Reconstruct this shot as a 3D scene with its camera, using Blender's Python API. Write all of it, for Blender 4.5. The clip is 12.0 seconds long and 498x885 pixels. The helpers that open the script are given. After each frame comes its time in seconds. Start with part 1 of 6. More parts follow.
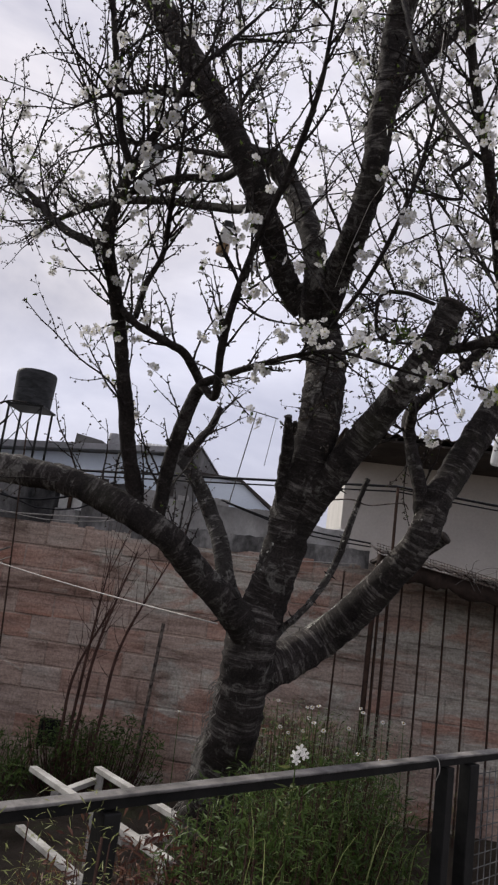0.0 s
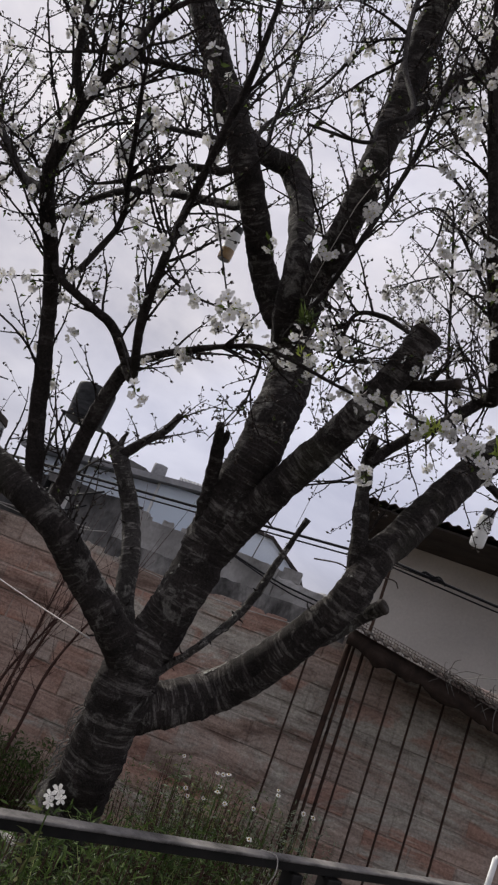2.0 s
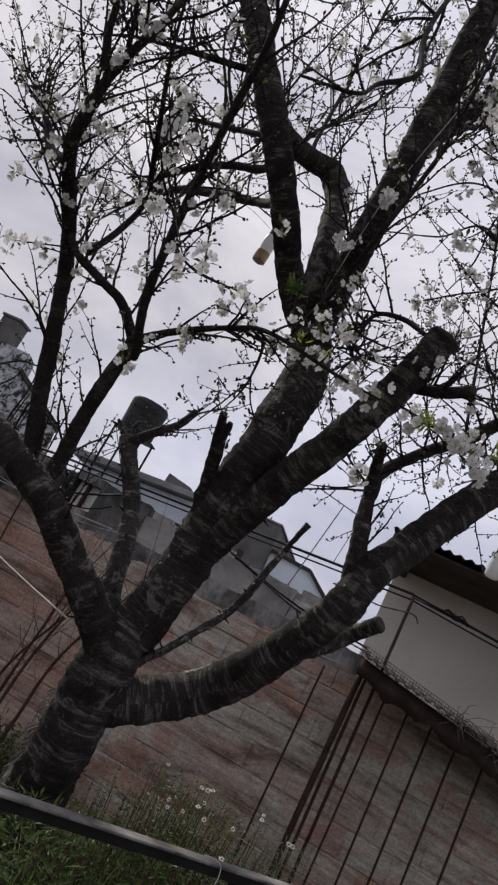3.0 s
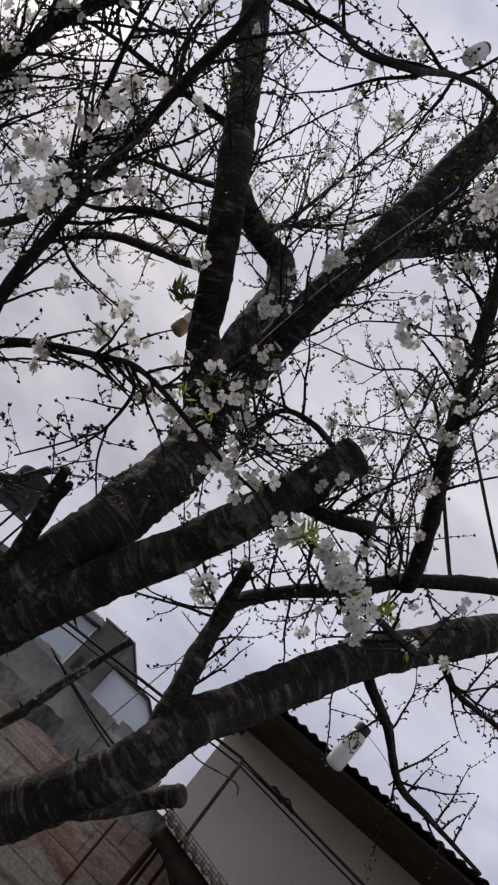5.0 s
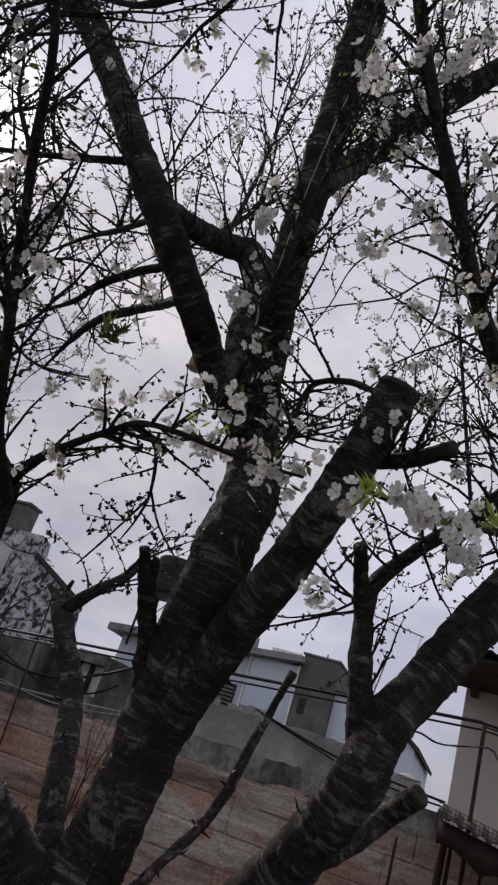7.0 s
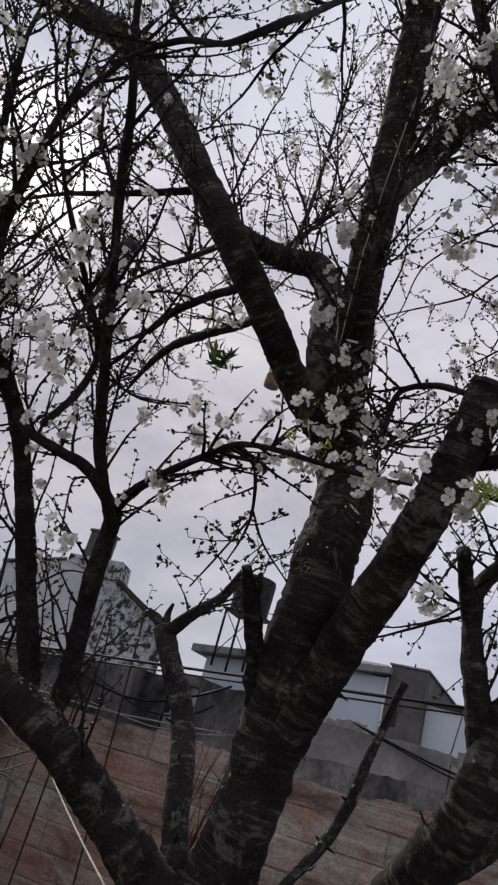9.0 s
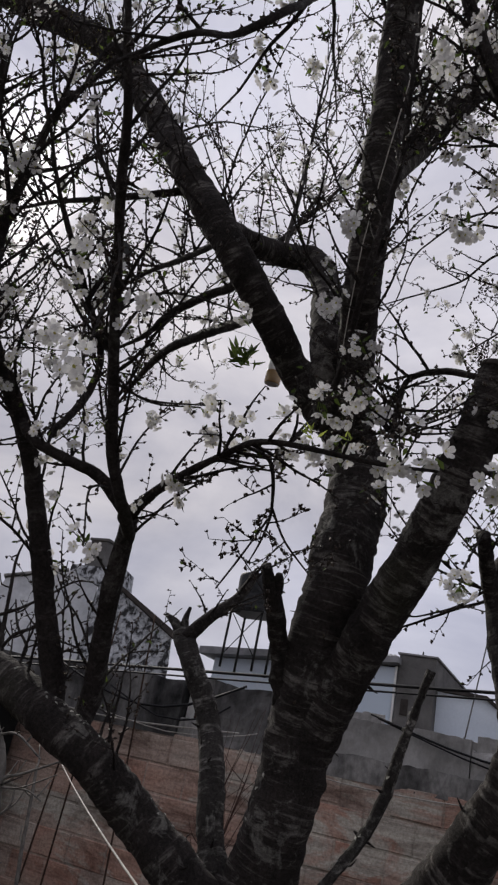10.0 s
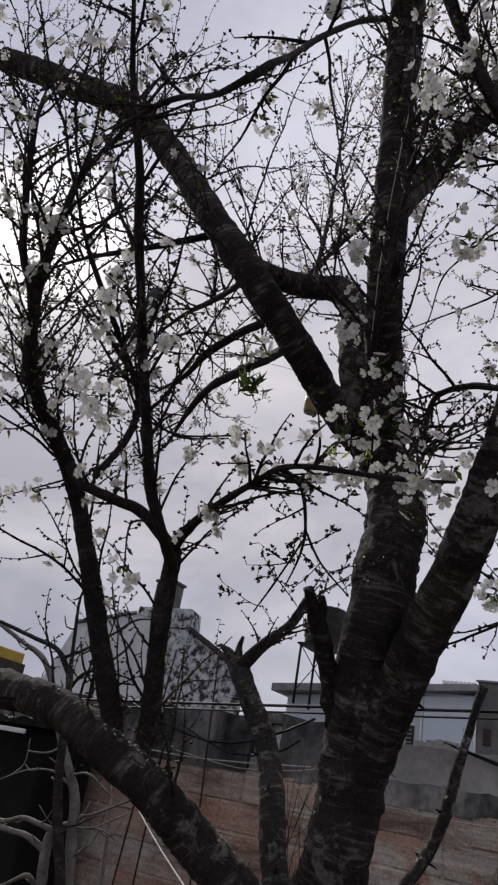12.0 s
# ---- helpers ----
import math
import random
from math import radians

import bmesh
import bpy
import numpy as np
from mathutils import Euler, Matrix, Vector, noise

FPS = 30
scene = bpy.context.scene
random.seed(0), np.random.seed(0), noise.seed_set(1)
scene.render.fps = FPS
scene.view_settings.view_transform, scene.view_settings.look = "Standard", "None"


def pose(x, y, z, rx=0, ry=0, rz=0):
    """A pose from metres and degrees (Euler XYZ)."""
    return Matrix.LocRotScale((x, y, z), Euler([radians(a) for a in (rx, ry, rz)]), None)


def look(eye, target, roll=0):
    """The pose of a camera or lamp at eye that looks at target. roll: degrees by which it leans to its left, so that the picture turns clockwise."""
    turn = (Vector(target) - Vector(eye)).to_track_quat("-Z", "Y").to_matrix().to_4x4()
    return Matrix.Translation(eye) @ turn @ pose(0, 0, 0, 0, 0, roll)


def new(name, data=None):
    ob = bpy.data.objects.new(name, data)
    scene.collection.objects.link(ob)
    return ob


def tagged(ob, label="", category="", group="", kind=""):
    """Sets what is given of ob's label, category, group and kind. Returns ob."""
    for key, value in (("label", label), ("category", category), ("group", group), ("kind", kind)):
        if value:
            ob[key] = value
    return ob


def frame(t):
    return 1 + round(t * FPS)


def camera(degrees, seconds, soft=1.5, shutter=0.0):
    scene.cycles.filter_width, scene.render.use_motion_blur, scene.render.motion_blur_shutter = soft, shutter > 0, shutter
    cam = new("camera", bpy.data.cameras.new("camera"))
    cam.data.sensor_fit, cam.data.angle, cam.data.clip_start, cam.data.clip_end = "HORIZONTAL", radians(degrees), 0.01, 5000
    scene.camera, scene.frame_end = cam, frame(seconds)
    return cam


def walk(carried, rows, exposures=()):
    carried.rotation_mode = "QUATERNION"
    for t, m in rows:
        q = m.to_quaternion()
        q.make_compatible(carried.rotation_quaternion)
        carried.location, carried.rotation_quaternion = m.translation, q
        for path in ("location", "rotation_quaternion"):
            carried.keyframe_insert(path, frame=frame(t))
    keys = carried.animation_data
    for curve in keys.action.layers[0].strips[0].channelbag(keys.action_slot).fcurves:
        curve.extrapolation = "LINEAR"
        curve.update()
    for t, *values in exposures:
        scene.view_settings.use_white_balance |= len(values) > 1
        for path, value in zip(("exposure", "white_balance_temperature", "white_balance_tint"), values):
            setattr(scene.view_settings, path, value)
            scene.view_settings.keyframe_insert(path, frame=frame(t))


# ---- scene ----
cam = camera(38.0, 12.0, soft=2.3)
PATH = [
    (0, (0.168, -0.204, 1.674), (0.003, 1.749, 2.069), 7.7),
    (0.5, (0.264, -0.162, 1.649), (0.085, 1.79, 2.045), 12.5),
    (1, (0.372, -0.048, 1.667), (0.172, 1.903, 2.059), 16.5),
    (1.5, (0.537, 0.127, 1.69), (0.296, 2.061, 2.138), 18.4),
    (2, (0.708, 0.245, 1.692), (0.326, 2.14, 2.203), 21.4),
    (2.5, (0.871, 0.303, 1.698), (0.363, 2.161, 2.234), 25.4),
    (3, (0.923, 0.395, 1.664), (0.37, 2.243, 2.193), 28.3),
    (3.5, (0.908, 0.546, 1.712), (0.368, 2.362, 2.352), 33.2),
    (3.7, (0.888, 0.615, 1.758), (0.404, 2.419, 2.472), 36.0),
    (5.3, (0.942, 0.959, 1.826), (0.44, 2.653, 2.765), 45.2),
    (5.5, (0.933, 0.964, 1.828), (0.455, 2.658, 2.777), 44.1),
    (6, (0.993, 1.017, 1.872), (0.494, 2.738, 2.761), 32.8),
    (6.5, (1.029, 1.028, 1.901), (0.415, 2.729, 2.755), 22.7),
    (7, (1.049, 1.046, 1.918), (0.305, 2.708, 2.744), 18.8),
    (7.5, (1.06, 1.051, 1.898), (0.193, 2.658, 2.712), 18.9),
    (7.7, (1.056, 1.051, 1.895), (0.161, 2.645, 2.705), 18.7),
    (9.3, (0.96, 1.0, 1.889), (0.059, 2.589, 2.704), 15.4),
    (9.5, (0.943, 1.0, 1.883), (0.047, 2.591, 2.699), 14.4),
    (10, (0.928, 0.997, 1.882), (0.039, 2.592, 2.698), 12.6),
    (10.5, (0.959, 1.002, 1.88), (0.055, 2.582, 2.708), 11.1),
    (11, (0.991, 1.013, 1.886), (0.021, 2.549, 2.723), 9.7),
    (11.5, (0.998, 1.005, 1.875), (-0.034, 2.49, 2.728), 10.2),
    (12, (1.025, 0.986, 1.852), (-0.003, 2.464, 2.723), 10.9),
]
walk(cam, [(t, look(eye, target, roll)) for t, eye, target, roll in PATH],
     [(0, 0.27), (1.0, 0.26), (2.0, 0.12), (3.7, 0.04), (5.5, -0.12), (6.2, -0.06), (7.5, -0.1), (9.5, -0.08), (12, -0.12)])

# ---- sky and sun ----
SUN_DIR = Vector((-0.674, 0.435, 0.598))
world = bpy.data.worlds.new("overcast_sky")
scene.world = world
world.use_nodes = True
wn, wl = world.node_tree.nodes, world.node_tree.links
wn.clear()


def wnode(kind, **values):
    n = wn.new(kind)
    for key, value in values.items():
        n.inputs[key].default_value = value
    return n


sky = wn.new("ShaderNodeTexSky")
sky.sky_type = "NISHITA"
sky.sun_disc = False
sky.sun_elevation = math.asin(SUN_DIR.z)
sky.sun_rotation = math.atan2(SUN_DIR.x, SUN_DIR.y)
sky.dust_density, sky.air_density = 1.0, 1.0
coord = wn.new("ShaderNodeTexCoord")
stretch = wnode("ShaderNodeMapping", Scale=(1.0, 1.0, 2.2))
wl.new(coord.outputs["Generated"], stretch.inputs["Vector"])
puff = wnode("ShaderNodeTexNoise", Scale=2.3, Detail=7.0, Roughness=0.55, Distortion=0.35)
wl.new(stretch.outputs["Vector"], puff.inputs["Vector"])
tone = wn.new("ShaderNodeValToRGB")
tone.color_ramp.elements[0].position, tone.color_ramp.elements[0].color = 0.36, (0.47, 0.474, 0.562, 1)
tone.color_ramp.elements[1].position, tone.color_ramp.elements[1].color = 0.63, (0.8, 0.782, 0.832, 1)
wl.new(puff.outputs["Fac"], tone.inputs["Fac"])
# brighter cloud round the veiled sun
toward = wn.new("ShaderNodeVectorMath")
toward.operation = "DOT_PRODUCT"
toward.inputs[1].default_value = SUN_DIR
wl.new(coord.outputs["Generated"], toward.inputs[0])
halo = wnode("ShaderNodeMapRange", **{"From Min": 0.93, "From Max": 1.0, "To Min": 0.0, "To Max": 0.06})
halo.interpolation_type = "SMOOTHERSTEP"
wl.new(toward.outputs["Value"], halo.inputs["Value"])
lit = wn.new("ShaderNodeMix")
lit.data_type, lit.blend_type = "RGBA", "ADD"
lit.inputs["B"].default_value = (0.5, 0.48, 0.44, 1)
glare = wnode("ShaderNodeMapRange", **{"From Min": 0.9925, "From Max": 1.0, "To Min": 0.0, "To Max": 1.1})
glare.interpolation_type = "SMOOTHERSTEP"
wl.new(toward.outputs["Value"], glare.inputs["Value"])
both = wn.new("ShaderNodeMath")
wl.new(halo.outputs["Result"], both.inputs[0])
wl.new(glare.outputs["Result"], both.inputs[1])
lit.clamp_factor = False
wl.new(both.outputs[0], lit.inputs["Factor"])
# yellower and bluer stretches of cloud
drift = wnode("ShaderNodeTexNoise", Scale=1.1, Detail=3.0, Roughness=0.5)
wl.new(stretch.outputs["Vector"], drift.inputs["Vector"])
hue = wn.new("ShaderNodeValToRGB")
hue.color_ramp.elements[0].position, hue.color_ramp.elements[0].color = 0.4, (1.035, 1.005, 0.985, 1)
hue.color_ramp.elements[1].position, hue.color_ramp.elements[1].color = 0.6, (0.96, 0.98, 1.075, 1)
wl.new(drift.outputs["Fac"], hue.inputs["Fac"])
tinted = wn.new("ShaderNodeMix")
tinted.data_type, tinted.blend_type = "RGBA", "MULTIPLY"
tinted.inputs["Factor"].default_value = 1.0
wl.new(tone.outputs["Color"], tinted.inputs["A"])
wl.new(hue.outputs["Color"], tinted.inputs["B"])
wl.new(tinted.outputs["Result"], lit.inputs["A"])
# greyer cloud towards the horizon
height = wn.new("ShaderNodeSeparateXYZ")
wl.new(coord.outputs["Generated"], height.inputs[0])
low = wnode("ShaderNodeMapRange", **{"From Min": 0.05, "From Max": 0.6, "To Min": 0.84, "To Max": 1.03})
low.interpolation_type = "SMOOTHSTEP"
wl.new(height.outputs["Z"], low.inputs["Value"])
cloud_light = wnode("ShaderNodeBackground", Strength=1.0)
wl.new(low.outputs["Result"], cloud_light.inputs["Strength"])
wl.new(lit.outputs["Result"], cloud_light.inputs["Color"])
sky_light = wnode("ShaderNodeBackground", Strength=0.08)
wl.new(sky.outputs["Color"], sky_light.inputs["Color"])
cover = wnode("ShaderNodeMixShader", Fac=0.95)
wl.new(sky_light.outputs[0], cover.inputs[1])
wl.new(cloud_light.outputs[0], cover.inputs[2])
wout = wn.new("ShaderNodeOutputWorld")
wl.new(cover.outputs[0], wout.inputs["Surface"])

sun = new("sun", bpy.data.lights.new("sun", "SUN"))
sun.data.energy, sun.data.angle, sun.data.color = 3.6, radians(6), (1.0, 0.95, 0.88)
sun.matrix_world = look(SUN_DIR * 30, (0, 0, 0))

# ---- materials ----


def material(name, rough=0.8, metal=0.0):
    m = bpy.data.materials.new(name)
    m.use_nodes = True
    n, l = m.node_tree.nodes, m.node_tree.links
    b = n["Principled BSDF"]
    b.inputs["Roughness"].default_value, b.inputs["Metallic"].default_value = rough, metal
    b.inputs["Specular IOR Level"].default_value = 0.12 if rough > 0.45 else 0.5
    return m, n, l, b


def colours(n, stops):
    r = n.new("ShaderNodeValToRGB")
    e = r.color_ramp.elements
    while len(e) < len(stops):
        e.new(0.5)
    for k, (p, c) in enumerate(stops):
        e[k].position, e[k].color = p, (*c, 1)
    return r


def noisy(n, l, vector, scale, detail=5.0, rough=0.6, distortion=0.0):
    t = n.new("ShaderNodeTexNoise")
    t.inputs["Scale"].default_value, t.inputs["Detail"].default_value = scale, detail
    t.inputs["Roughness"].default_value, t.inputs["Distortion"].default_value = rough, distortion
    if vector is not None:
        l.new(vector, t.inputs["Vector"])
    return t


def blend(n, l, fac, a, b, mode="MIX"):
    m = n.new("ShaderNodeMix")
    m.data_type, m.blend_type = "RGBA", mode
    for value, key in ((fac, "Factor"), (a, "A"), (b, "B")):
        if isinstance(value, (int, float)):
            m.inputs[key].default_value = value
        elif isinstance(value, tuple):
            m.inputs[key].default_value = (*value, 1)
        else:
            l.new(value, m.inputs[key])
    return m.outputs["Result"]


def relief(n, l, b, height, strength=0.5, distance=0.01):
    bump = n.new("ShaderNodeBump")
    bump.inputs["Strength"].default_value, bump.inputs["Distance"].default_value = strength, distance
    l.new(height, bump.inputs["Height"])
    l.new(bump.outputs["Normal"], b.inputs["Normal"])


def place(n, l, scale=(1, 1, 1), source="Object"):
    c, m = n.new("ShaderNodeTexCoord"), n.new("ShaderNodeMapping")
    m.inputs["Scale"].default_value = scale
    l.new(c.outputs[source], m.inputs["Vector"])
    return m.outputs["Vector"]


def mottled(name, stops, scale=3.0, fine=40.0, rough=0.85, bump=0.4, depth=0.004, metal=0.0, stretch=(1, 1, 1), grit=0.35):
    """Two scales of variation in one colour family, with fine relief."""
    m, n, l, b = material(name, rough, metal)
    v = place(n, l, stretch)
    big, small = noisy(n, l, v, scale, 6, 0.62, 0.4), noisy(n, l, v, fine, 4, 0.7)
    ramp = colours(n, stops)
    l.new(big.outputs["Fac"], ramp.inputs["Fac"])
    dark = colours(n, [(0.3, (0.55, 0.55, 0.55)), (0.7, (1.25, 1.25, 1.25))])
    l.new(small.outputs["Fac"], dark.inputs["Fac"])
    l.new(blend(n, l, grit, ramp.outputs["Color"], blend(n, l, 1.0, ramp.outputs["Color"], dark.outputs["Color"], "MULTIPLY")), b.inputs["Base Color"])
    relief(n, l, b, small.outputs["Fac"], bump, depth)
    return m


def bark_material(name, dark, mid, pale, band=1.0, lichen=0.25):
    """Cherry-like bark: rings of pale lenticels round the limb, grey film, moss. UV: round the limb, along it in metres."""
    m, n, l, b = material(name, 0.9)
    dash = place(n, l, (2.6, 40, 1), "UV")
    hair = place(n, l, (7, 110, 1), "UV")
    broad = place(n, l, (1.3, 9, 1), "UV")
    skin = place(n, l, (6, 14, 1), "UV")
    obj = place(n, l)
    dashes = noisy(n, l, dash, 1.0, 4, 0.62, 0.5)
    hairs = noisy(n, l, hair, 1.0, 3, 0.6, 0.4)
    bands = noisy(n, l, broad, 1.3, 5, 0.6, 0.6)
    patch = noisy(n, l, obj, 8.0, 7, 0.68, 0.5)
    grain = noisy(n, l, obj, 110.0, 5, 0.75)
    crack = noisy(n, l, skin, 4.0, 7, 0.72, 1.2)
    base = colours(n, [(0.3, dark), (0.5, tuple(0.5 * (p + q) for p, q in zip(dark, mid))), (0.66, mid)])
    l.new(blend(n, l, 0.45, patch.outputs["Fac"], bands.outputs["Fac"]), base.inputs["Fac"])
    streak = colours(n, [(0.5, (0, 0, 0)), (0.6, (band, band, band))])
    l.new(blend(n, l, 0.3, dashes.outputs["Fac"], hairs.outputs["Fac"]), streak.inputs["Fac"])
    gate = colours(n, [(0.44, (0.04, 0.04, 0.04)), (0.56, (1, 1, 1))])
    l.new(blend(n, l, 0.5, bands.outputs["Fac"], patch.outputs["Fac"]), gate.inputs["Fac"])
    amount = blend(n, l, 1.0, streak.outputs["Color"], gate.outputs["Color"], "MULTIPLY")
    col = blend(n, l, amount, base.outputs["Color"], pale)
    moss = noisy(n, l, obj, 3.1, 4, 0.6)
    mossy = colours(n, [(0.58, (0, 0, 0)), (0.75, (lichen, lichen, lichen))])
    l.new(moss.outputs["Fac"], mossy.inputs["Fac"])
    col = blend(n, l, mossy.outputs["Color"], col, (0.085, 0.095, 0.05))
    # pale crust of lichen, in flat blotches
    crust = noisy(n, l, obj, 15.0, 6, 0.72, 0.6)
    field = noisy(n, l, obj, 2.2, 3, 0.5)
    spots = blend(n, l, 0.4, crust.outputs["Fac"], field.outputs["Fac"])
    crusty = colours(n, [(0.56, (0, 0, 0)), (0.62, (lichen * 2.2, lichen * 2.2, lichen * 2.2))])
    l.new(spots, crusty.inputs["Fac"])
    col = blend(n, l, crusty.outputs["Color"], col, (0.27, 0.26, 0.235))
    speck = colours(n, [(0.35, (0.5, 0.5, 0.5)), (0.7, (1.4, 1.4, 1.4))])
    l.new(grain.outputs["Fac"], speck.inputs["Fac"])
    l.new(blend(n, l, 1.0, col, speck.outputs["Color"], "MULTIPLY"), b.inputs["Base Color"])
    height = blend(n, l, 0.45, blend(n, l, 0.35, dashes.outputs["Fac"], hairs.outputs["Fac"]), crack.outputs["Fac"])
    relief(n, l, b, blend(n, l, 0.35, height, grain.outputs["Fac"]), 1.0, 0.016)
    return m


BARK = bark_material("cherry_bark", (0.009, 0.0075, 0.007), (0.052, 0.044, 0.04), (0.2, 0.184, 0.168), 0.8, 0.22)
SPECKLED_BARK = bark_material("speckled_grey_bark", (0.014, 0.0125, 0.0115), (0.085, 0.078, 0.072), (0.3, 0.285, 0.265), 0.95, 0.34)
TWIG_BARK = bark_material("dark_twig_bark", (0.014, 0.011, 0.01), (0.045, 0.038, 0.035), (0.12, 0.11, 0.1), 0.5, 0.08)
DEAD_WOOD = mottled("dead_wood", [(0.38, (0.025, 0.019, 0.016)), (0.62, (0.16, 0.135, 0.115))], 22, 120, stretch=(1, 1, 1))
CUT_WOOD = mottled("weathered_cut_wood", [(0.3, (0.02, 0.017, 0.015)), (0.7, (0.075, 0.062, 0.053))], 30, 110)
PALE_BARK = mottled("pale_smooth_bark", [(0.3, (0.07, 0.066, 0.06)), (0.7, (0.22, 0.205, 0.185))], 16, 90)
CANE = mottled("red_brown_cane", [(0.3, (0.03, 0.017, 0.014)), (0.7, (0.09, 0.05, 0.04))], 9, 60)


def thin_leaf(name, a, c, through_light=0.35, rough=0.5):
    m, n, l, b = material(name, rough)
    info = n.new("ShaderNodeNewGeometry")
    ramp = colours(n, [(0.0, a), (1.0, c)])
    l.new(info.outputs["Random Per Island"], ramp.inputs["Fac"])
    grain = noisy(n, l, place(n, l), 120, 3)
    tint = colours(n, [(0.3, (0.75, 0.75, 0.75)), (0.7, (1.1, 1.1, 1.1))])
    l.new(grain.outputs["Fac"], tint.inputs["Fac"])
    col = blend(n, l, 1.0, ramp.outputs["Color"], tint.outputs["Color"], "MULTIPLY")
    l.new(col, b.inputs["Base Color"])
    tr = n.new("ShaderNodeBsdfTranslucent")
    l.new(col, tr.inputs["Color"])
    mix = n.new("ShaderNodeMixShader")
    mix.inputs["Fac"].default_value = through_light
    l.new(b.outputs[0], mix.inputs[1])
    l.new(tr.outputs[0], mix.inputs[2])
    l.new(mix.outputs[0], n["Material Output"].inputs["Surface"])
    return m


PETAL = thin_leaf("white_petal", (0.66, 0.64, 0.62), (0.84, 0.83, 0.8), 0.38, 0.6)
STAMEN = thin_leaf("yellow_green_stamen", (0.35, 0.34, 0.08), (0.5, 0.45, 0.14), 0.3)
YOUNG_LEAF = thin_leaf("young_leaf", (0.03, 0.045, 0.014), (0.13, 0.18, 0.04), 0.4)
BUD = thin_leaf("brown_bud", (0.02, 0.015, 0.013), (0.07, 0.052, 0.04), 0.08)
HEDGE_LEAF = thin_leaf("hedge_leaf", (0.025, 0.045, 0.012), (0.1, 0.15, 0.04), 0.35)
SAGE_LEAF = thin_leaf("grey_green_leaf", (0.12, 0.15, 0.1), (0.26, 0.3, 0.2), 0.3)
GRASS = thin_leaf("long_grass", (0.16, 0.2, 0.07), (0.34, 0.37, 0.16), 0.4)
FERN_LEAF = thin_leaf("yellow_green_frond", (0.14, 0.16, 0.05), (0.3, 0.31, 0.13), 0.4)
SHRUB_LEAF = thin_leaf("shrub_leaf", (0.07, 0.085, 0.03), (0.2, 0.21, 0.08), 0.4)
RED_LEAF = thin_leaf("red_brown_leaf", (0.06, 0.022, 0.02), (0.12, 0.06, 0.035), 0.3)


def brick_material(name, tones):
    """Hollow clay blocks or their joints, under one film of dirt and old render that runs over both."""
    m, n, l, b = material(name, 0.9)
    where = n.new("ShaderNodeNewGeometry")
    v = where.outputs["Position"]
    smear = n.new("ShaderNodeMapping")
    smear.inputs["Scale"].default_value = (0.8, 1.0, 2.6)
    l.new(v, smear.inputs["Vector"])
    sv = smear.outputs["Vector"]
    info = n.new("ShaderNodeObjectInfo")
    ramp = colours(n, tones)
    l.new(info.outputs["Random"], ramp.inputs["Fac"])
    film, grain = noisy(n, l, sv, 0.85, 9, 0.72, 0.9), noisy(n, l, v, 55, 5, 0.7)
    wash = colours(n, [(0.36, (0.12, 0.12, 0.12)), (0.5, (0.62, 0.62, 0.62)), (0.62, (0.97, 0.97, 0.97))])
    l.new(film.outputs["Fac"], wash.inputs["Fac"])
    col = blend(n, l, wash.outputs["Color"], ramp.outputs["Color"], (0.36, 0.282, 0.242))
    # thin coats of old render, and damp red patches
    coat = noisy(n, l, sv, 0.7, 8, 0.68, 0.7)
    coated = colours(n, [(0.525, (0, 0, 0)), (0.57, (0.95, 0.95, 0.95))])
    l.new(coat.outputs["Fac"], coated.inputs["Fac"])
    col = blend(n, l, coated.outputs["Color"], col, (0.4, 0.385, 0.345))
    streaks = n.new("ShaderNodeMapping")
    streaks.inputs["Scale"].default_value = (1.6, 1.0, 16.0)
    l.new(v, streaks.inputs["Vector"])
    fine = noisy(n, l, streaks.outputs["Vector"], 2.2, 6, 0.7, 0.3)
    lines = colours(n, [(0.34, (0.72, 0.69, 0.67)), (0.5, (1, 1, 1)), (0.68, (1.2, 1.19, 1.17))])
    l.new(fine.outputs["Fac"], lines.inputs["Fac"])
    col = blend(n, l, 1.0, col, lines.outputs["Color"], "MULTIPLY")
    speck = colours(n, [(0.3, (0.6, 0.6, 0.6)), (0.72, (1.25, 1.25, 1.25))])
    l.new(grain.outputs["Fac"], speck.inputs["Fac"])
    damp = noisy(n, l, sv, 1.3, 8, 0.72, 1.2)
    damped = colours(n, [(0.36, (0.5, 0.44, 0.41)), (0.47, (0.95, 0.91, 0.88)), (0.62, (1.25, 1.21, 1.16))])
    l.new(damp.outputs["Fac"], damped.inputs["Fac"])
    col = blend(n, l, 1.0, col, damped.outputs["Color"], "MULTIPLY")
    l.new(blend(n, l, 1.0, col, speck.outputs["Color"], "MULTIPLY"), b.inputs["Base Color"])
    relief(n, l, b, blend(n, l, 0.5, grain.outputs["Fac"], fine.outputs["Fac"]), 0.7, 0.008)
    return m


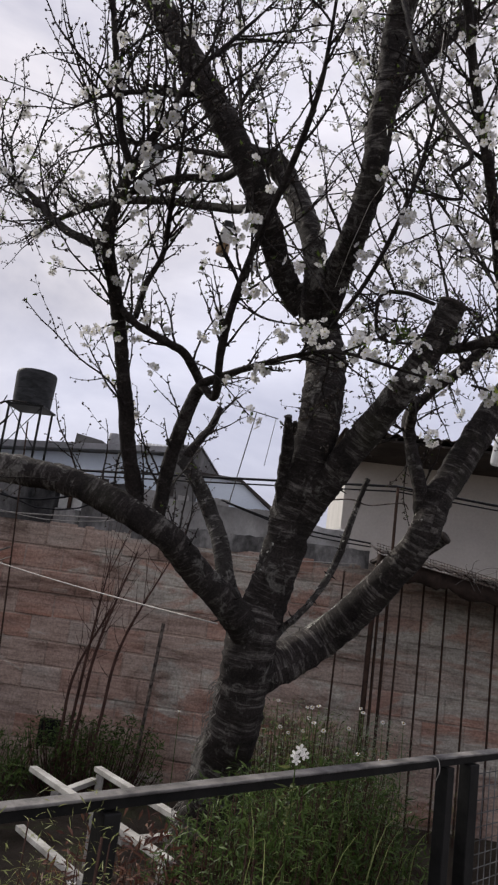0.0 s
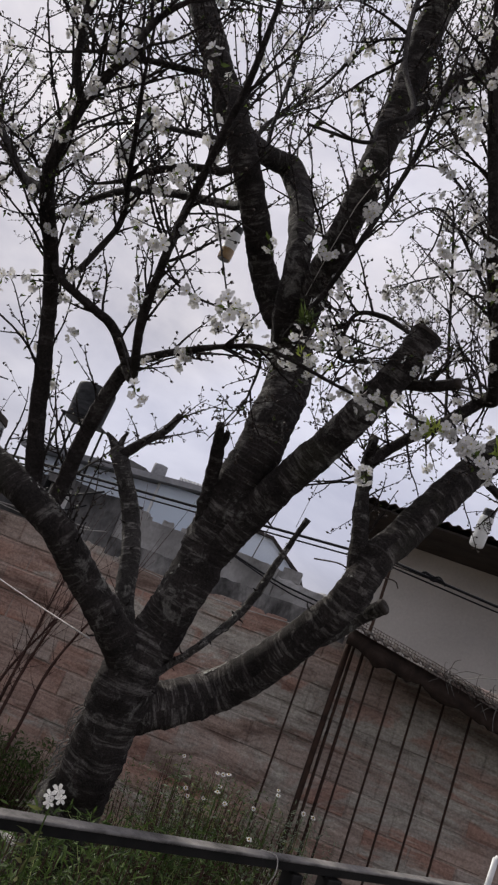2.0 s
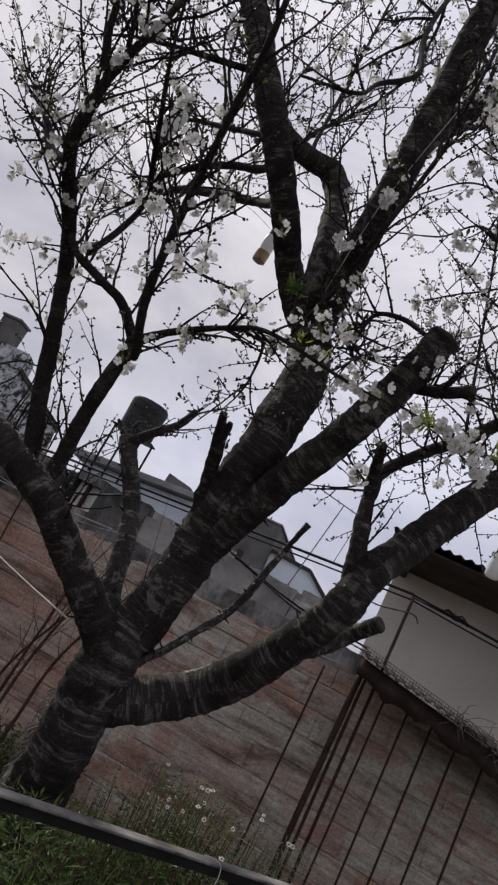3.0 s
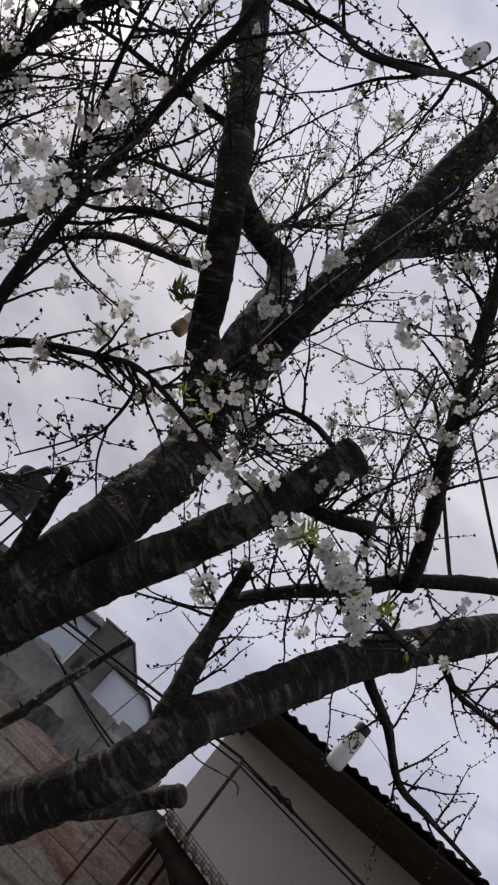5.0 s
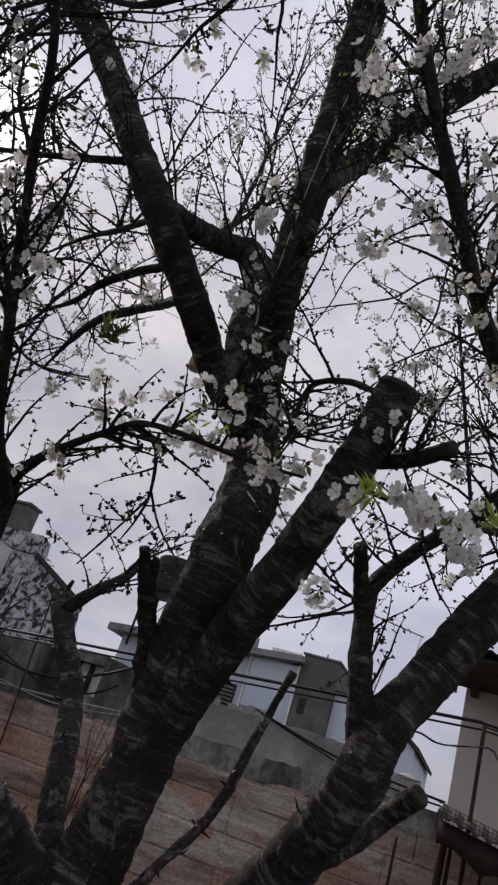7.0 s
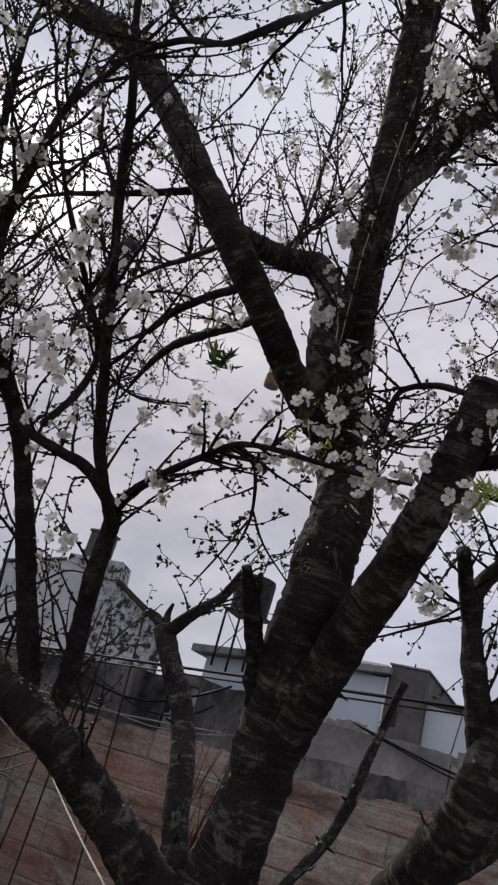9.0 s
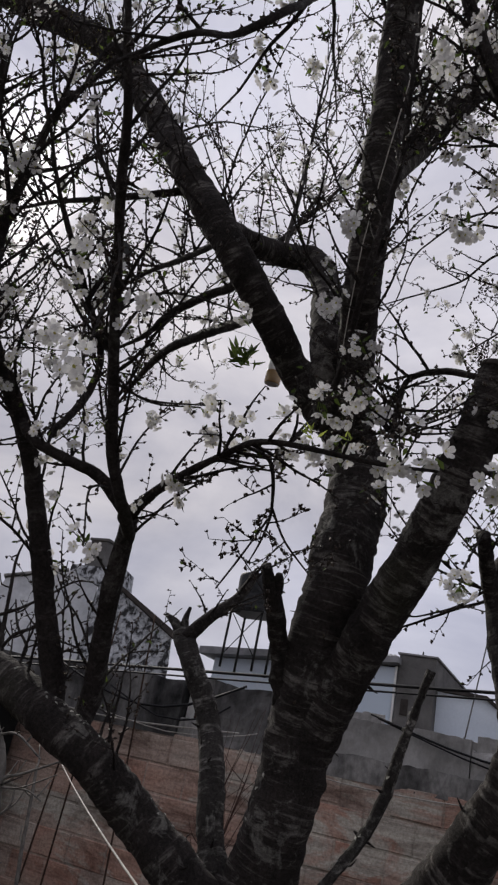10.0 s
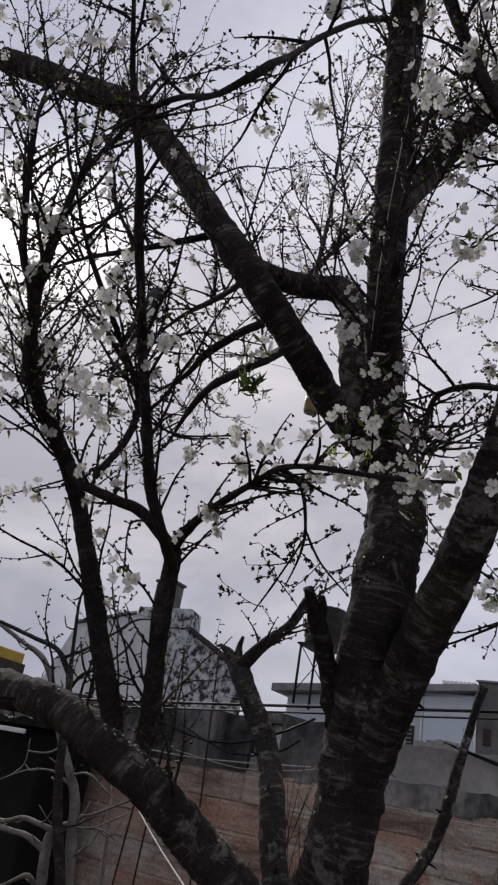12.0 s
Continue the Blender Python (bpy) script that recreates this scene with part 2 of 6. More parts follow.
BRICK = brick_material("worn_red_brick", [(0.0, (0.29, 0.13, 0.09)), (0.25, (0.33, 0.185, 0.14)), (0.55, (0.35, 0.25, 0.21)), (0.8, (0.36, 0.31, 0.27)), (1.0, (0.37, 0.35, 0.32))])
MORTAR = brick_material("grey_mortar", [(0.0, (0.3, 0.24, 0.21)), (1.0, (0.37, 0.33, 0.295))])
STAINED = mottled("stained_grey_render", [(0.34, (0.045, 0.044, 0.043)), (0.48, (0.15, 0.146, 0.141)), (0.62, (0.31, 0.3, 0.287))], 3.2, 24, grit=0.9, stretch=(1, 1, 0.55))
BLOTCHED = mottled("blotched_dark_render", [(0.36, (0.02, 0.02, 0.0205)), (0.48, (0.085, 0.083, 0.082)), (0.64, (0.21, 0.204, 0.198))], 2.1, 17, grit=1.0, stretch=(1, 1, 0.5))
CONCRETE = mottled("weathered_concrete", [(0.3, (0.16, 0.155, 0.147)), (0.5, (0.32, 0.312, 0.3)), (0.72, (0.45, 0.44, 0.425))], 1.6, 45, stretch=(1, 1, 0.6))
DARK_CONCRETE = mottled("dark_render", [(0.3, (0.07, 0.068, 0.066)), (0.7, (0.17, 0.165, 0.16))], 1.4, 40)
PLASTER = mottled("pale_grey_plaster", [(0.35, (0.4, 0.382, 0.355)), (0.65, (0.5, 0.482, 0.45))], 0.7, 30, 0.85, 0.2, grit=0.2)
BLUE_PLASTER = mottled("blue_grey_plaster", [(0.3, (0.52, 0.58, 0.66)), (0.7, (0.66, 0.72, 0.79))], 0.6, 20, 0.85, 0.2, grit=0.15)
MOULDY = mottled("mouldy_white_wall", [(0.4, (0.5, 0.52, 0.55)), (0.5, (0.33, 0.345, 0.365)), (0.57, (0.04, 0.04, 0.043))], 6.5, 22, 0.9, 0.2, grit=0.9)
OLD_WHITE = mottled("old_white_wall", [(0.32, (0.4, 0.415, 0.44)), (0.65, (0.64, 0.655, 0.68))], 1.1, 12, 0.9, 0.2, grit=0.25)
SLAB = mottled("roof_slab", [(0.3, (0.16, 0.16, 0.165)), (0.7, (0.34, 0.34, 0.35))], 1.2, 14)
CLAY_TILE = mottled("dark_clay_tile", [(0.3, (0.03, 0.025, 0.023)), (0.7, (0.1, 0.08, 0.07))], 6, 60)
SOFFIT = mottled("dark_soffit", [(0.3, (0.03, 0.027, 0.025)), (0.7, (0.07, 0.06, 0.055))], 3, 30)
TANK = mottled("black_tank_plastic", [(0.3, (0.012, 0.0125, 0.013)), (0.7, (0.045, 0.046, 0.048))], 3.5, 16, 0.6, stretch=(1, 1, 3))
RUST = mottled("rusty_iron", [(0.3, (0.02, 0.014, 0.012)), (0.7, (0.065, 0.038, 0.027))], 12, 90, 0.85)
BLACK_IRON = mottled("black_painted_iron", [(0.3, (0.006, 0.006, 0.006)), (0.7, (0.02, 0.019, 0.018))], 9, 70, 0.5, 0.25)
# the rail's lit top: skylight put into a paler grey than BLACK_IRON
RAIL_TOP = mottled("lit_grey_iron", [(0.35, (0.05, 0.047, 0.044)), (0.7, (0.24, 0.225, 0.21))], 9, 80, 0.55, 0.3)
WIRE = mottled("black_cable", [(0.3, (0.012, 0.012, 0.013)), (0.7, (0.03, 0.03, 0.032))], 5, 40, 0.7)
ROPE = mottled("pale_rope", [(0.3, (0.28, 0.26, 0.235)), (0.7, (0.5, 0.48, 0.44))], 20, 150)
ZINC = mottled("zinc_wire", [(0.3, (0.06, 0.06, 0.06)), (0.7, (0.15, 0.15, 0.15))], 20, 90, 0.55)
WHITE_WOOD = mottled("weathered_white_timber", [(0.3, (0.2, 0.19, 0.17)), (0.65, (0.42, 0.41, 0.38))], 6, 70, stretch=(1, 1, 1))
PVC = mottled("white_pvc", [(0.3, (0.6, 0.6, 0.58)), (0.7, (0.74, 0.74, 0.72))], 5, 30, 0.4, 0.1)
SOIL = mottled("garden_soil", [(0.3, (0.022, 0.017, 0.012)), (0.55, (0.05, 0.04, 0.03)), (0.72, (0.05, 0.06, 0.025))], 1.8, 30, 0.95, 0.9, 0.02)
PAVING = mottled("patio_concrete", [(0.3, (0.08, 0.077, 0.072)), (0.7, (0.16, 0.155, 0.147))], 1.8, 40)
YELLOW = mottled("faded_yellow_paint", [(0.3, (0.35, 0.24, 0.05)), (0.7, (0.5, 0.36, 0.09))], 2.5, 20)
BLACK_SHEET = mottled("black_sheeting", [(0.3, (0.004, 0.004, 0.004)), (0.7, (0.014, 0.014, 0.013))], 2.5, 20, 0.8)
FRESH_LEAF = thin_leaf("fresh_yellow_green_leaf", (0.2, 0.27, 0.04), (0.4, 0.46, 0.1), 0.5)
MOSS = thin_leaf("yellow_moss", (0.12, 0.12, 0.02), (0.26, 0.24, 0.05), 0.3)


# lichen pale enough to carry the sunlit rim of the limbs
SUNLIT_LICHEN = thin_leaf("pale_sunlit_lichen", (0.22, 0.215, 0.19), (0.5, 0.485, 0.44), 0.05, 0.9)


def clear_plastic():
    m, n, l, b = material("milky_clear_plastic", 0.25)
    b.inputs["Base Color"].default_value = (0.66, 0.67, 0.69, 1)
    b.inputs["IOR"].default_value = 1.4
    thin = n.new("ShaderNodeBsdfTranslucent")
    thin.inputs["Color"].default_value = (0.72, 0.72, 0.71, 1)
    both = n.new("ShaderNodeMixShader")
    both.inputs["Fac"].default_value = 0.5
    end = [k for k in n if k.bl_idname == "ShaderNodeOutputMaterial"][0]
    l.new(b.outputs[0], both.inputs[1])
    l.new(thin.outputs[0], both.inputs[2])
    l.new(both.outputs[0], end.inputs["Surface"])
    t = noisy(n, l, place(n, l), 30, 4)
    r = colours(n, [(0.3, (0.2, 0.2, 0.2)), (0.7, (0.5, 0.5, 0.5))])
    l.new(t.outputs["Fac"], r.inputs["Fac"])
    l.new(r.outputs["Color"], b.inputs["Roughness"])
    return m


PLASTIC = clear_plastic()
LIQUID = mottled("amber_liquid", [(0.3, (0.28, 0.17, 0.07)), (0.7, (0.4, 0.27, 0.13))], 10, 60, 0.2, 0.05)
ROTTEN_WOOD = mottled("dark_brown_old_wood", [(0.3, (0.012, 0.009, 0.008)), (0.5, (0.035, 0.024, 0.019)), (0.7, (0.075, 0.055, 0.045))], 5, 50)
CAP = mottled("grey_plastic_cap", [(0.3, (0.035, 0.035, 0.036)), (0.7, (0.09, 0.09, 0.09))], 20, 60, 0.5, 0.1)


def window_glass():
    m, n, l, b = material("sky_reflection_glass", 0.08)
    # pale blue base colour stands in for most of the sky's reflection
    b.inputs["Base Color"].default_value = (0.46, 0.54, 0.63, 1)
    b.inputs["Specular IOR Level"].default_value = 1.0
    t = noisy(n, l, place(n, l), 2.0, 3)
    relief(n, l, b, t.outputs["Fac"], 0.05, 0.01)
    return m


GLASS = window_glass()

# ---- mesh helpers ----


def mesh_of(name, verts, faces, mat, uvs=None, smooth=True, mats=None, index=None):
    me = bpy.data.meshes.new(name)
    me.from_pydata([tuple(v) for v in verts], [], [tuple(f) for f in faces])
    for k in mats or [mat]:
        me.materials.append(k)
    if uvs is not None:
        layer = me.uv_layers.new(name="UVMap")
        order = np.empty(len(me.loops), np.int32)
        me.loops.foreach_get("vertex_index", order)
        layer.data.foreach_set("uv", np.asarray(uvs, np.float32)[order].ravel())
    if index is not None:
        me.polygons.foreach_set("material_index", np.asarray(index, np.int32))
    me.polygons.foreach_set("use_smooth", np.full(len(me.polygons), smooth))
    me.update()
    return me


def part(name, me, parent, label="", m=None):
    ob = new(name, me)
    ob.parent = parent
    if m is not None:
        ob.matrix_local = m
    return tagged(ob, label) if label else ob


def thing(name, label, category, at=(0, 0, 0), group="", kind=""):
    ob = new(name)
    ob.location = at
    ob.empty_display_size = 0.1
    return tagged(ob, label, category, group, kind)


def box_mesh(name, lo, hi, mat, bevel=0.004, rough=0.0):
    bm = bmesh.new()
    bmesh.ops.create_cube(bm, size=1)
    size, mid = Vector(hi) - Vector(lo), (Vector(hi) + Vector(lo)) / 2
    for v in bm.verts:
        v.co = Vector((v.co.x * size.x, v.co.y * size.y, v.co.z * size.z)) + mid
    if bevel:
        bmesh.ops.bevel(bm, geom=bm.edges[:], offset=min(bevel, min(size) * 0.45), segments=2, affect="EDGES", profile=0.5)
    me = bpy.data.meshes.new(name)
    bm.to_mesh(me)
    bm.free()
    me.materials.append(mat)
    return me


def spline(points, step):
    """Points (with any extra columns) resampled on a Catmull-Rom curve."""
    p = np.asarray(points, float)
    if len(p) < 3:
        n = max(2, int(np.linalg.norm(p[-1, :3] - p[0, :3]) / step) + 1)
        s = np.linspace(0, 1, n)[:, None]
        return p[0] * (1 - s) + p[-1] * s
    q = np.vstack([2 * p[0] - p[1], p, 2 * p[-1] - p[-2]])
    out = []
    for k in range(1, len(q) - 2):
        n = max(2, int(np.linalg.norm(q[k + 1, :3] - q[k, :3]) / step) + 1)
        t = np.linspace(0, 1, n, endpoint=False)[:, None]
        a, b, c, d = q[k - 1], q[k], q[k + 1], q[k + 2]
        out.append(0.5 * (2 * b + (c - a) * t + (2 * a - 5 * b + 4 * c - d) * t * t + (3 * b - a - 3 * c + d) * t ** 3))
    return np.vstack(out + [q[-2:-1]])


def tube(points, sides, step=0.05, knobby=0.0, cap=True, seed=0.0):
    """A tube through (x, y, z, r) points: vertices, faces, uvs (round, along in metres)."""
    c = spline(points, step)
    xyz, rad = c[:, :3], np.maximum(c[:, 3], 0.0006)
    tan = np.gradient(xyz, axis=0)
    tan /= np.linalg.norm(tan, axis=1, keepdims=True) + 1e-9
    side = np.cross(tan[0], (0.31, 0.17, 0.93) if abs(tan[0][2]) < 0.9 else (1, 0, 0))
    side /= np.linalg.norm(side)
    along = np.r_[0, np.cumsum(np.linalg.norm(np.diff(xyz, axis=0), axis=1))]
    verts, uvs, faces = [], [], []
    ang = np.linspace(0, 2 * math.pi, sides + 1)
    for k in range(len(xyz)):
        side = side - tan[k] * (side @ tan[k])
        side /= np.linalg.norm(side) + 1e-9
        up = np.cross(tan[k], side)
        for a in ang:
            w = math.cos(a) * side + math.sin(a) * up
            r = rad[k]
            if knobby:
                q = Vector(xyz[k] + w * r)
                r *= 1 + knobby * (0.6 * noise.noise(q * 8.0 + Vector((seed, 0, 0))) + 0.5 * noise.noise(q * 26.0) + 0.42 * noise.noise(q * 70.0))
            verts.append(xyz[k] + w * r)
            uvs.append((a / (2 * math.pi), along[k]))
    n = sides + 1
    for k in range(len(xyz) - 1):
        for j in range(sides):
            faces.append((k * n + j, k * n + j + 1, (k + 1) * n + j + 1, (k + 1) * n + j))
    if cap:
        for ring, flip in ((0, True), (len(xyz) - 1, False)):
            verts.append(xyz[ring] + tan[ring] * rad[ring] * (0.05 if not flip else -0.05))
            uvs.append((0.5, along[ring]))
            m = len(verts) - 1
            for j in range(sides):
                f = (ring * n + j, ring * n + j + 1, m)
                faces.append(f[::-1] if flip else f)
    return verts, faces, uvs


def rough_block(name, lo, hi, mat, step=0.05, amount=0.012, seed=0.0):
    """A weathered masonry run: a box with uneven faces and a ragged top."""
    nx, nz = max(2, int((hi[0] - lo[0]) / step)), max(2, int((hi[2] - lo[2]) / step))
    v, f = [], []
    for side, y in ((1, lo[1]), (-1, hi[1])):
        for j in range(nz + 1):
            for i in range(nx + 1):
                x, z = lo[0] + (hi[0] - lo[0]) * i / nx, lo[2] + (hi[2] - lo[2]) * j / nz
                q = Vector((x * 7 + seed, y * 7, z * 7))
                if j == nz:
                    z += amount * 1.6 * (noise.noise(q * 0.6) + 0.7 * noise.noise(q * 2.5)) - amount
                v.append((x, y + side * amount * (0.6 + noise.noise(q) + 0.5 * noise.noise(q * 3)), z))
    w, o = nx + 1, (nx + 1) * (nz + 1)
    for j in range(nz):
        for i in range(nx):
            a = j * w + i
            f += [(a, a + 1, a + w + 1, a + w), (o + a, o + a + w, o + a + w + 1, o + a + 1)]
    for i in range(nx):
        a = nz * w + i
        f += [(a, a + 1, o + a + 1, o + a), (i, o + i, o + i + 1, i + 1)]
    for j in range(nz):
        a, c = j * w, j * w + nx
        f += [(a, a + w, o + a + w, o + a), (c, o + c, o + c + w, c + w)]
    return mesh_of(name, v, f, mat, smooth=False)


class Heap:
    """Gathers many small pieces into one mesh."""

    def __init__(self):
        self.v, self.f, self.u, self.m = [], [], [], []

    def add(self, verts, faces, uvs=None, slot=0):
        o = len(self.v)
        self.v.extend(verts)
        self.f.extend([tuple(i + o for i in f) for f in faces])
        self.u.extend(uvs if uvs is not None else [(0, 0)] * len(verts))
        self.m.extend([slot] * len(faces))

    def mesh(self, name, *mats, smooth=True):
        return mesh_of(name, self.v, self.f, None, self.u, smooth, list(mats), self.m)


def tube_mesh(name, points, mat, sides=10, step=0.06, knobby=0.0, seed=0.0):
    v, f, u = tube(points, sides, step, knobby, True, seed)
    return mesh_of(name, v, f, mat, u)

# ---- ground and walls ----


def ground_sheet():
    n = 60
    xs = np.sign(np.linspace(-1, 1, n)) * np.abs(np.linspace(-1, 1, n)) ** 3 * 300
    verts, faces = [], []
    for j in range(n):
        for i in range(n):
            x, y = xs[i], xs[j] + 4
            near = max(0.0, 1 - math.hypot(x, y - 4) / 9)
            verts.append((x, y, -0.03 + 0.05 * near * noise.noise(Vector((x * 1.3, y * 1.3, 0)))))
    for j in range(n - 1):
        for i in range(n - 1):
            faces.append((j * n + i, j * n + i + 1, (j + 1) * n + i + 1, (j + 1) * n + i))
    return tagged(new("ground", mesh_of("ground", verts, faces, SOIL)), "dark garden soil with sparse weeds", "ground", kind="structure")


ground_sheet()

RAIL_A, RAIL_B = Vector((-1.7, -0.04, 0)), Vector((2.5, 4.6, 0))
RAIL_WAY = (RAIL_B - RAIL_A).normalized()


def patio():
    n = Vector((RAIL_WAY.y, -RAIL_WAY.x, 0))
    a, b = RAIL_A + n * 0.12 - RAIL_WAY * 4, RAIL_B + n * 0.12 + RAIL_WAY * 4
    c, d = b + n * 7, a + n * 7
    v = [(*p.xy, 0.05) for p in (a, b, c, d)] + [(*p.xy, -0.1) for p in (a, b, c, d)]
    f = [(3, 2, 1, 0), (0, 1, 5, 4), (1, 2, 6, 5), (2, 3, 7, 6), (3, 0, 4, 7)]
    tagged(new("patio_floor", mesh_of("patio_floor", v, f, PAVING, smooth=False)), "grey concrete patio floor behind the railing", "floor", kind="structure")


patio()

WALL_Y, WALL_TOP = 6.2, 2.05


def garden_wall():
    wall = thing("wall_north", "worn red brick garden wall with grey mortar", "wall", kind="structure")
    part("core", box_mesh("core", (-9, WALL_Y + 0.012, -0.1), (8, WALL_Y + 0.2, WALL_TOP - 0.01), MORTAR, 0.01), wall)
    return wall


wall = garden_wall()
# grey rendered courses on top, higher towards the left
cap = thing("upper_courses", "grey rendered block courses on the brick wall", "wall", kind="structure")
part("course", rough_block("course", (-9, WALL_Y - 0.006, WALL_TOP - 0.03), (-2.06, WALL_Y + 0.19, 2.45), BLOTCHED, 0.06, 0.014), cap)
part("course", rough_block("course", (-1.8, WALL_Y + 0.0, WALL_TOP - 0.03), (-1.32, WALL_Y + 0.19, 2.47), BLOTCHED, 0.05, 0.014, 3.0), cap)
part("course", rough_block("course", (-1.31, WALL_Y - 0.004, WALL_TOP - 0.07), (0.8, WALL_Y + 0.19, 2.145), STAINED, 0.05, 0.01, 5.0), cap)
part("course", rough_block("course", (-1.33, WALL_Y + 0.03, 2.08), (0.12, WALL_Y + 0.18, 2.385), CONCRETE, 0.05, 0.01, 7.0), cap, "pale concrete course")
part("course", rough_block("course", (0.125, WALL_Y + 0.03, 2.08), (0.62, WALL_Y + 0.18, 2.33), CONCRETE, 0.04, 0.03, 9.0), cap, "broken pale concrete course")
part("sill", box_mesh("sill", (-2.05, WALL_Y + 0.02, WALL_TOP - 0.02), (-1.81, WALL_Y + 0.17, 2.17), STAINED, 0.01), cap)
part("panel", box_mesh("panel", (-2.05, WALL_Y + 0.1, 2.174), (-1.81, WALL_Y + 0.13, 2.4), PVC, 0.006), cap, "white panel in a gap of the wall")
part("lintel", rough_block("lintel", (-2.08, WALL_Y + 0.02, 2.404), (-1.78, WALL_Y + 0.18, 2.5), STAINED, 0.05, 0.012, 2.0), cap)
part("panel_post", box_mesh("panel_post", (-1.95, WALL_Y + 0.05, 2.174), (-1.92, WALL_Y + 0.09, 2.4), RUST, 0.004), cap)
r = random.Random(71)
for k in range(9):
    x, s = r.uniform(-1.2, 0.55), r.uniform(0.03, 0.08)
    rock = thing("rubble_lump", "loose lump of broken concrete on the wall", "rubble", (x, WALL_Y + 0.1, 2.33 if x > 0.13 else 2.38), "rubble on the wall")
    part("lump", rough_block("lump", (-s, -s * 0.7, -0.03), (s, s * 0.7, s), CONCRETE, 0.02, 0.012, k * 2.0), rock)

# walls that close the yard behind the camera
back = thing("wall_south", "plain plastered house wall", "wall", kind="structure")
part("plaster", box_mesh("plaster", (-9, -11.2, -0.1), (8, -11.0, 2.4), PLASTER, 0.01), back)


def slab_prism(name, outline, y0, y1, mat, shear=0.0):
    """An upright prism: outline in x and z, from y0 to y1."""
    n = len(outline)
    v = [(x, y0, z) for x, z in outline] + [(x + shear * (y1 - y0), y1, z) for x, z in outline]
    f = [tuple(range(n))[::-1], tuple(range(n, 2 * n))] + [(i, (i + 1) % n, n + (i + 1) % n, n + i) for i in range(n)]
    me = mesh_of(name, v, f, mat, smooth=False)
    bm = bmesh.new()
    bm.from_mesh(me)
    bmesh.ops.recalc_face_normals(bm, faces=bm.faces)
    bm.to_mesh(me)
    bm.free()
    return me


def lean_to():
    t = thing("sheet_awning", "dark awning of corrugated sheet with a wire mesh edge", "awning", (0.79, 5.75, 2.11))
    verts, faces, n = [], [], 160
    fall = lambda x: -0.17 * min(x, 1.5) - 0.04 * max(0.0, x - 1.5)
    for k in range(n + 1):
        x = 2.9 * k / n
        z = 0.012 * math.sin(x * 2 * math.pi / 0.076) + fall(x) - 0.02 * noise.noise(Vector((x * 2, 0, 0)))
        for y, dz in ((-0.14, 0.0), (0.42, 0.08)):
            verts += [(x, y, z + dz), (x, y, z + dz - 0.004)]
    for k in range(n):
        a, b = k * 4, k * 4 + 4
        faces += [(a, b, b + 2, a + 2), (a + 1, a + 3, b + 3, b + 1), (a, a + 1, b + 1, b), (a + 2, b + 2, b + 3, a + 3)]
    part("sheet", mesh_of("sheet", verts, faces, SOFFIT), t, "dark corrugated sheet")
    edge = [(0.02, -0.03), (1.5, fall(1.5) - 0.025), (2.88, fall(2.88) - 0.025)]
    v, f, m = [], [], 90
    for k in range(m + 1):
        x = 0.02 + 2.86 * k / m
        wob = 0.02 * noise.noise(Vector((x * 6, 0, 0))) + 0.012 * noise.noise(Vector((x * 21, 3, 0)))
        low = fall(x) - 0.15 + 2.4 * wob
        v += [(x, -0.1 + wob, fall(x) - 0.02), (x, -0.12 - wob, low), (x, -0.09 - wob, low - 0.004), (x, -0.07 + wob, fall(x) - 0.02)]
    for k in range(m):
        a, b = 4 * k, 4 * k + 4
        f += [(a, a + 1, b + 1, b), (a + 1, a + 2, b + 2, b + 1), (a + 2, a + 3, b + 3, b + 2), (a + 3, a, b, b + 3)]
    f += [(0, 3, 2, 1), (4 * m, 4 * m + 1, 4 * m + 2, 4 * m + 3)]
    part("fascia", mesh_of("fascia", v, f, ROTTEN_WOOD), t, "dark ragged fascia")
    part("soffit", slab_prism("soffit", [(x, z - 0.02) for x, z in edge] + [(x, z - 0.045) for x, z in edge[::-1]], -0.068, 0.44, SOFFIT), t)
    h = Heap()
    for k in range(60):
        x = 0.01 + k * 0.022
        z = fall(x)
        v, f, u = tube([(x, -0.16, z - 0.03, 0.0018), (x, -0.15, z + 0.02, 0.0018), (x, -0.13, z + 0.06, 0.0018)], 4, 0.2)
        h.add(v, f, u)
    for k in range(5):
        z = -0.025 + k * 0.02
        v, f, u = tube([(0, -0.158 + 0.006 * k, z, 0.0018), (0.7, -0.158 + 0.006 * k, z + fall(0.7), 0.0018), (1.32, -0.158 + 0.006 * k, z + fall(1.32), 0.0018)], 4, 0.3)
        h.add(v, f, u)
    part("wire_edge", h.mesh("wire_edge", RUST), t, "square rusty wire mesh")
    # dry creeper along the edge
    r, vine = random.Random(44), Heap()
    for k in range(150):
        x = 0.72 + 1.7 * r.random() ** 1.2
        p0 = np.array((x, -0.12, 0.02 + fall(x)))
        d = np.array((r.gauss(0, 0.9), r.gauss(-0.2, 0.4), r.gauss(0.2, 0.5)))
        ln = r.uniform(0.05, 0.22)
        v, f, u = tube([(*p0, 0.003), (*(p0 + d * ln * 0.6), 0.0024), (*(p0 + d * ln + np.array((0.03, 0, -0.04))), 0.0012)], 4, 0.06, 0, False)
        vine.add(v, f, u)
    part("creeper", vine.mesh("creeper", PALE_BARK), t, "dry pale creeper")["kind"] = "stuff"
    return t


lean_to()


def iron_rod(x, y, top, r, name="iron_rod", lean=0.0, label="thin rusty iron rod set upright before the brick wall"):
    ob = new(name, tube_mesh(name, [(0, 0, -0.1, r), (lean * 0.5, 0, top * 0.5, r), (lean, 0, top, r)], RUST, 6, 0.1, 0.06, x))
    ob.location = (x, y, 0)
    return tagged(ob, label, "rod", "iron rods")


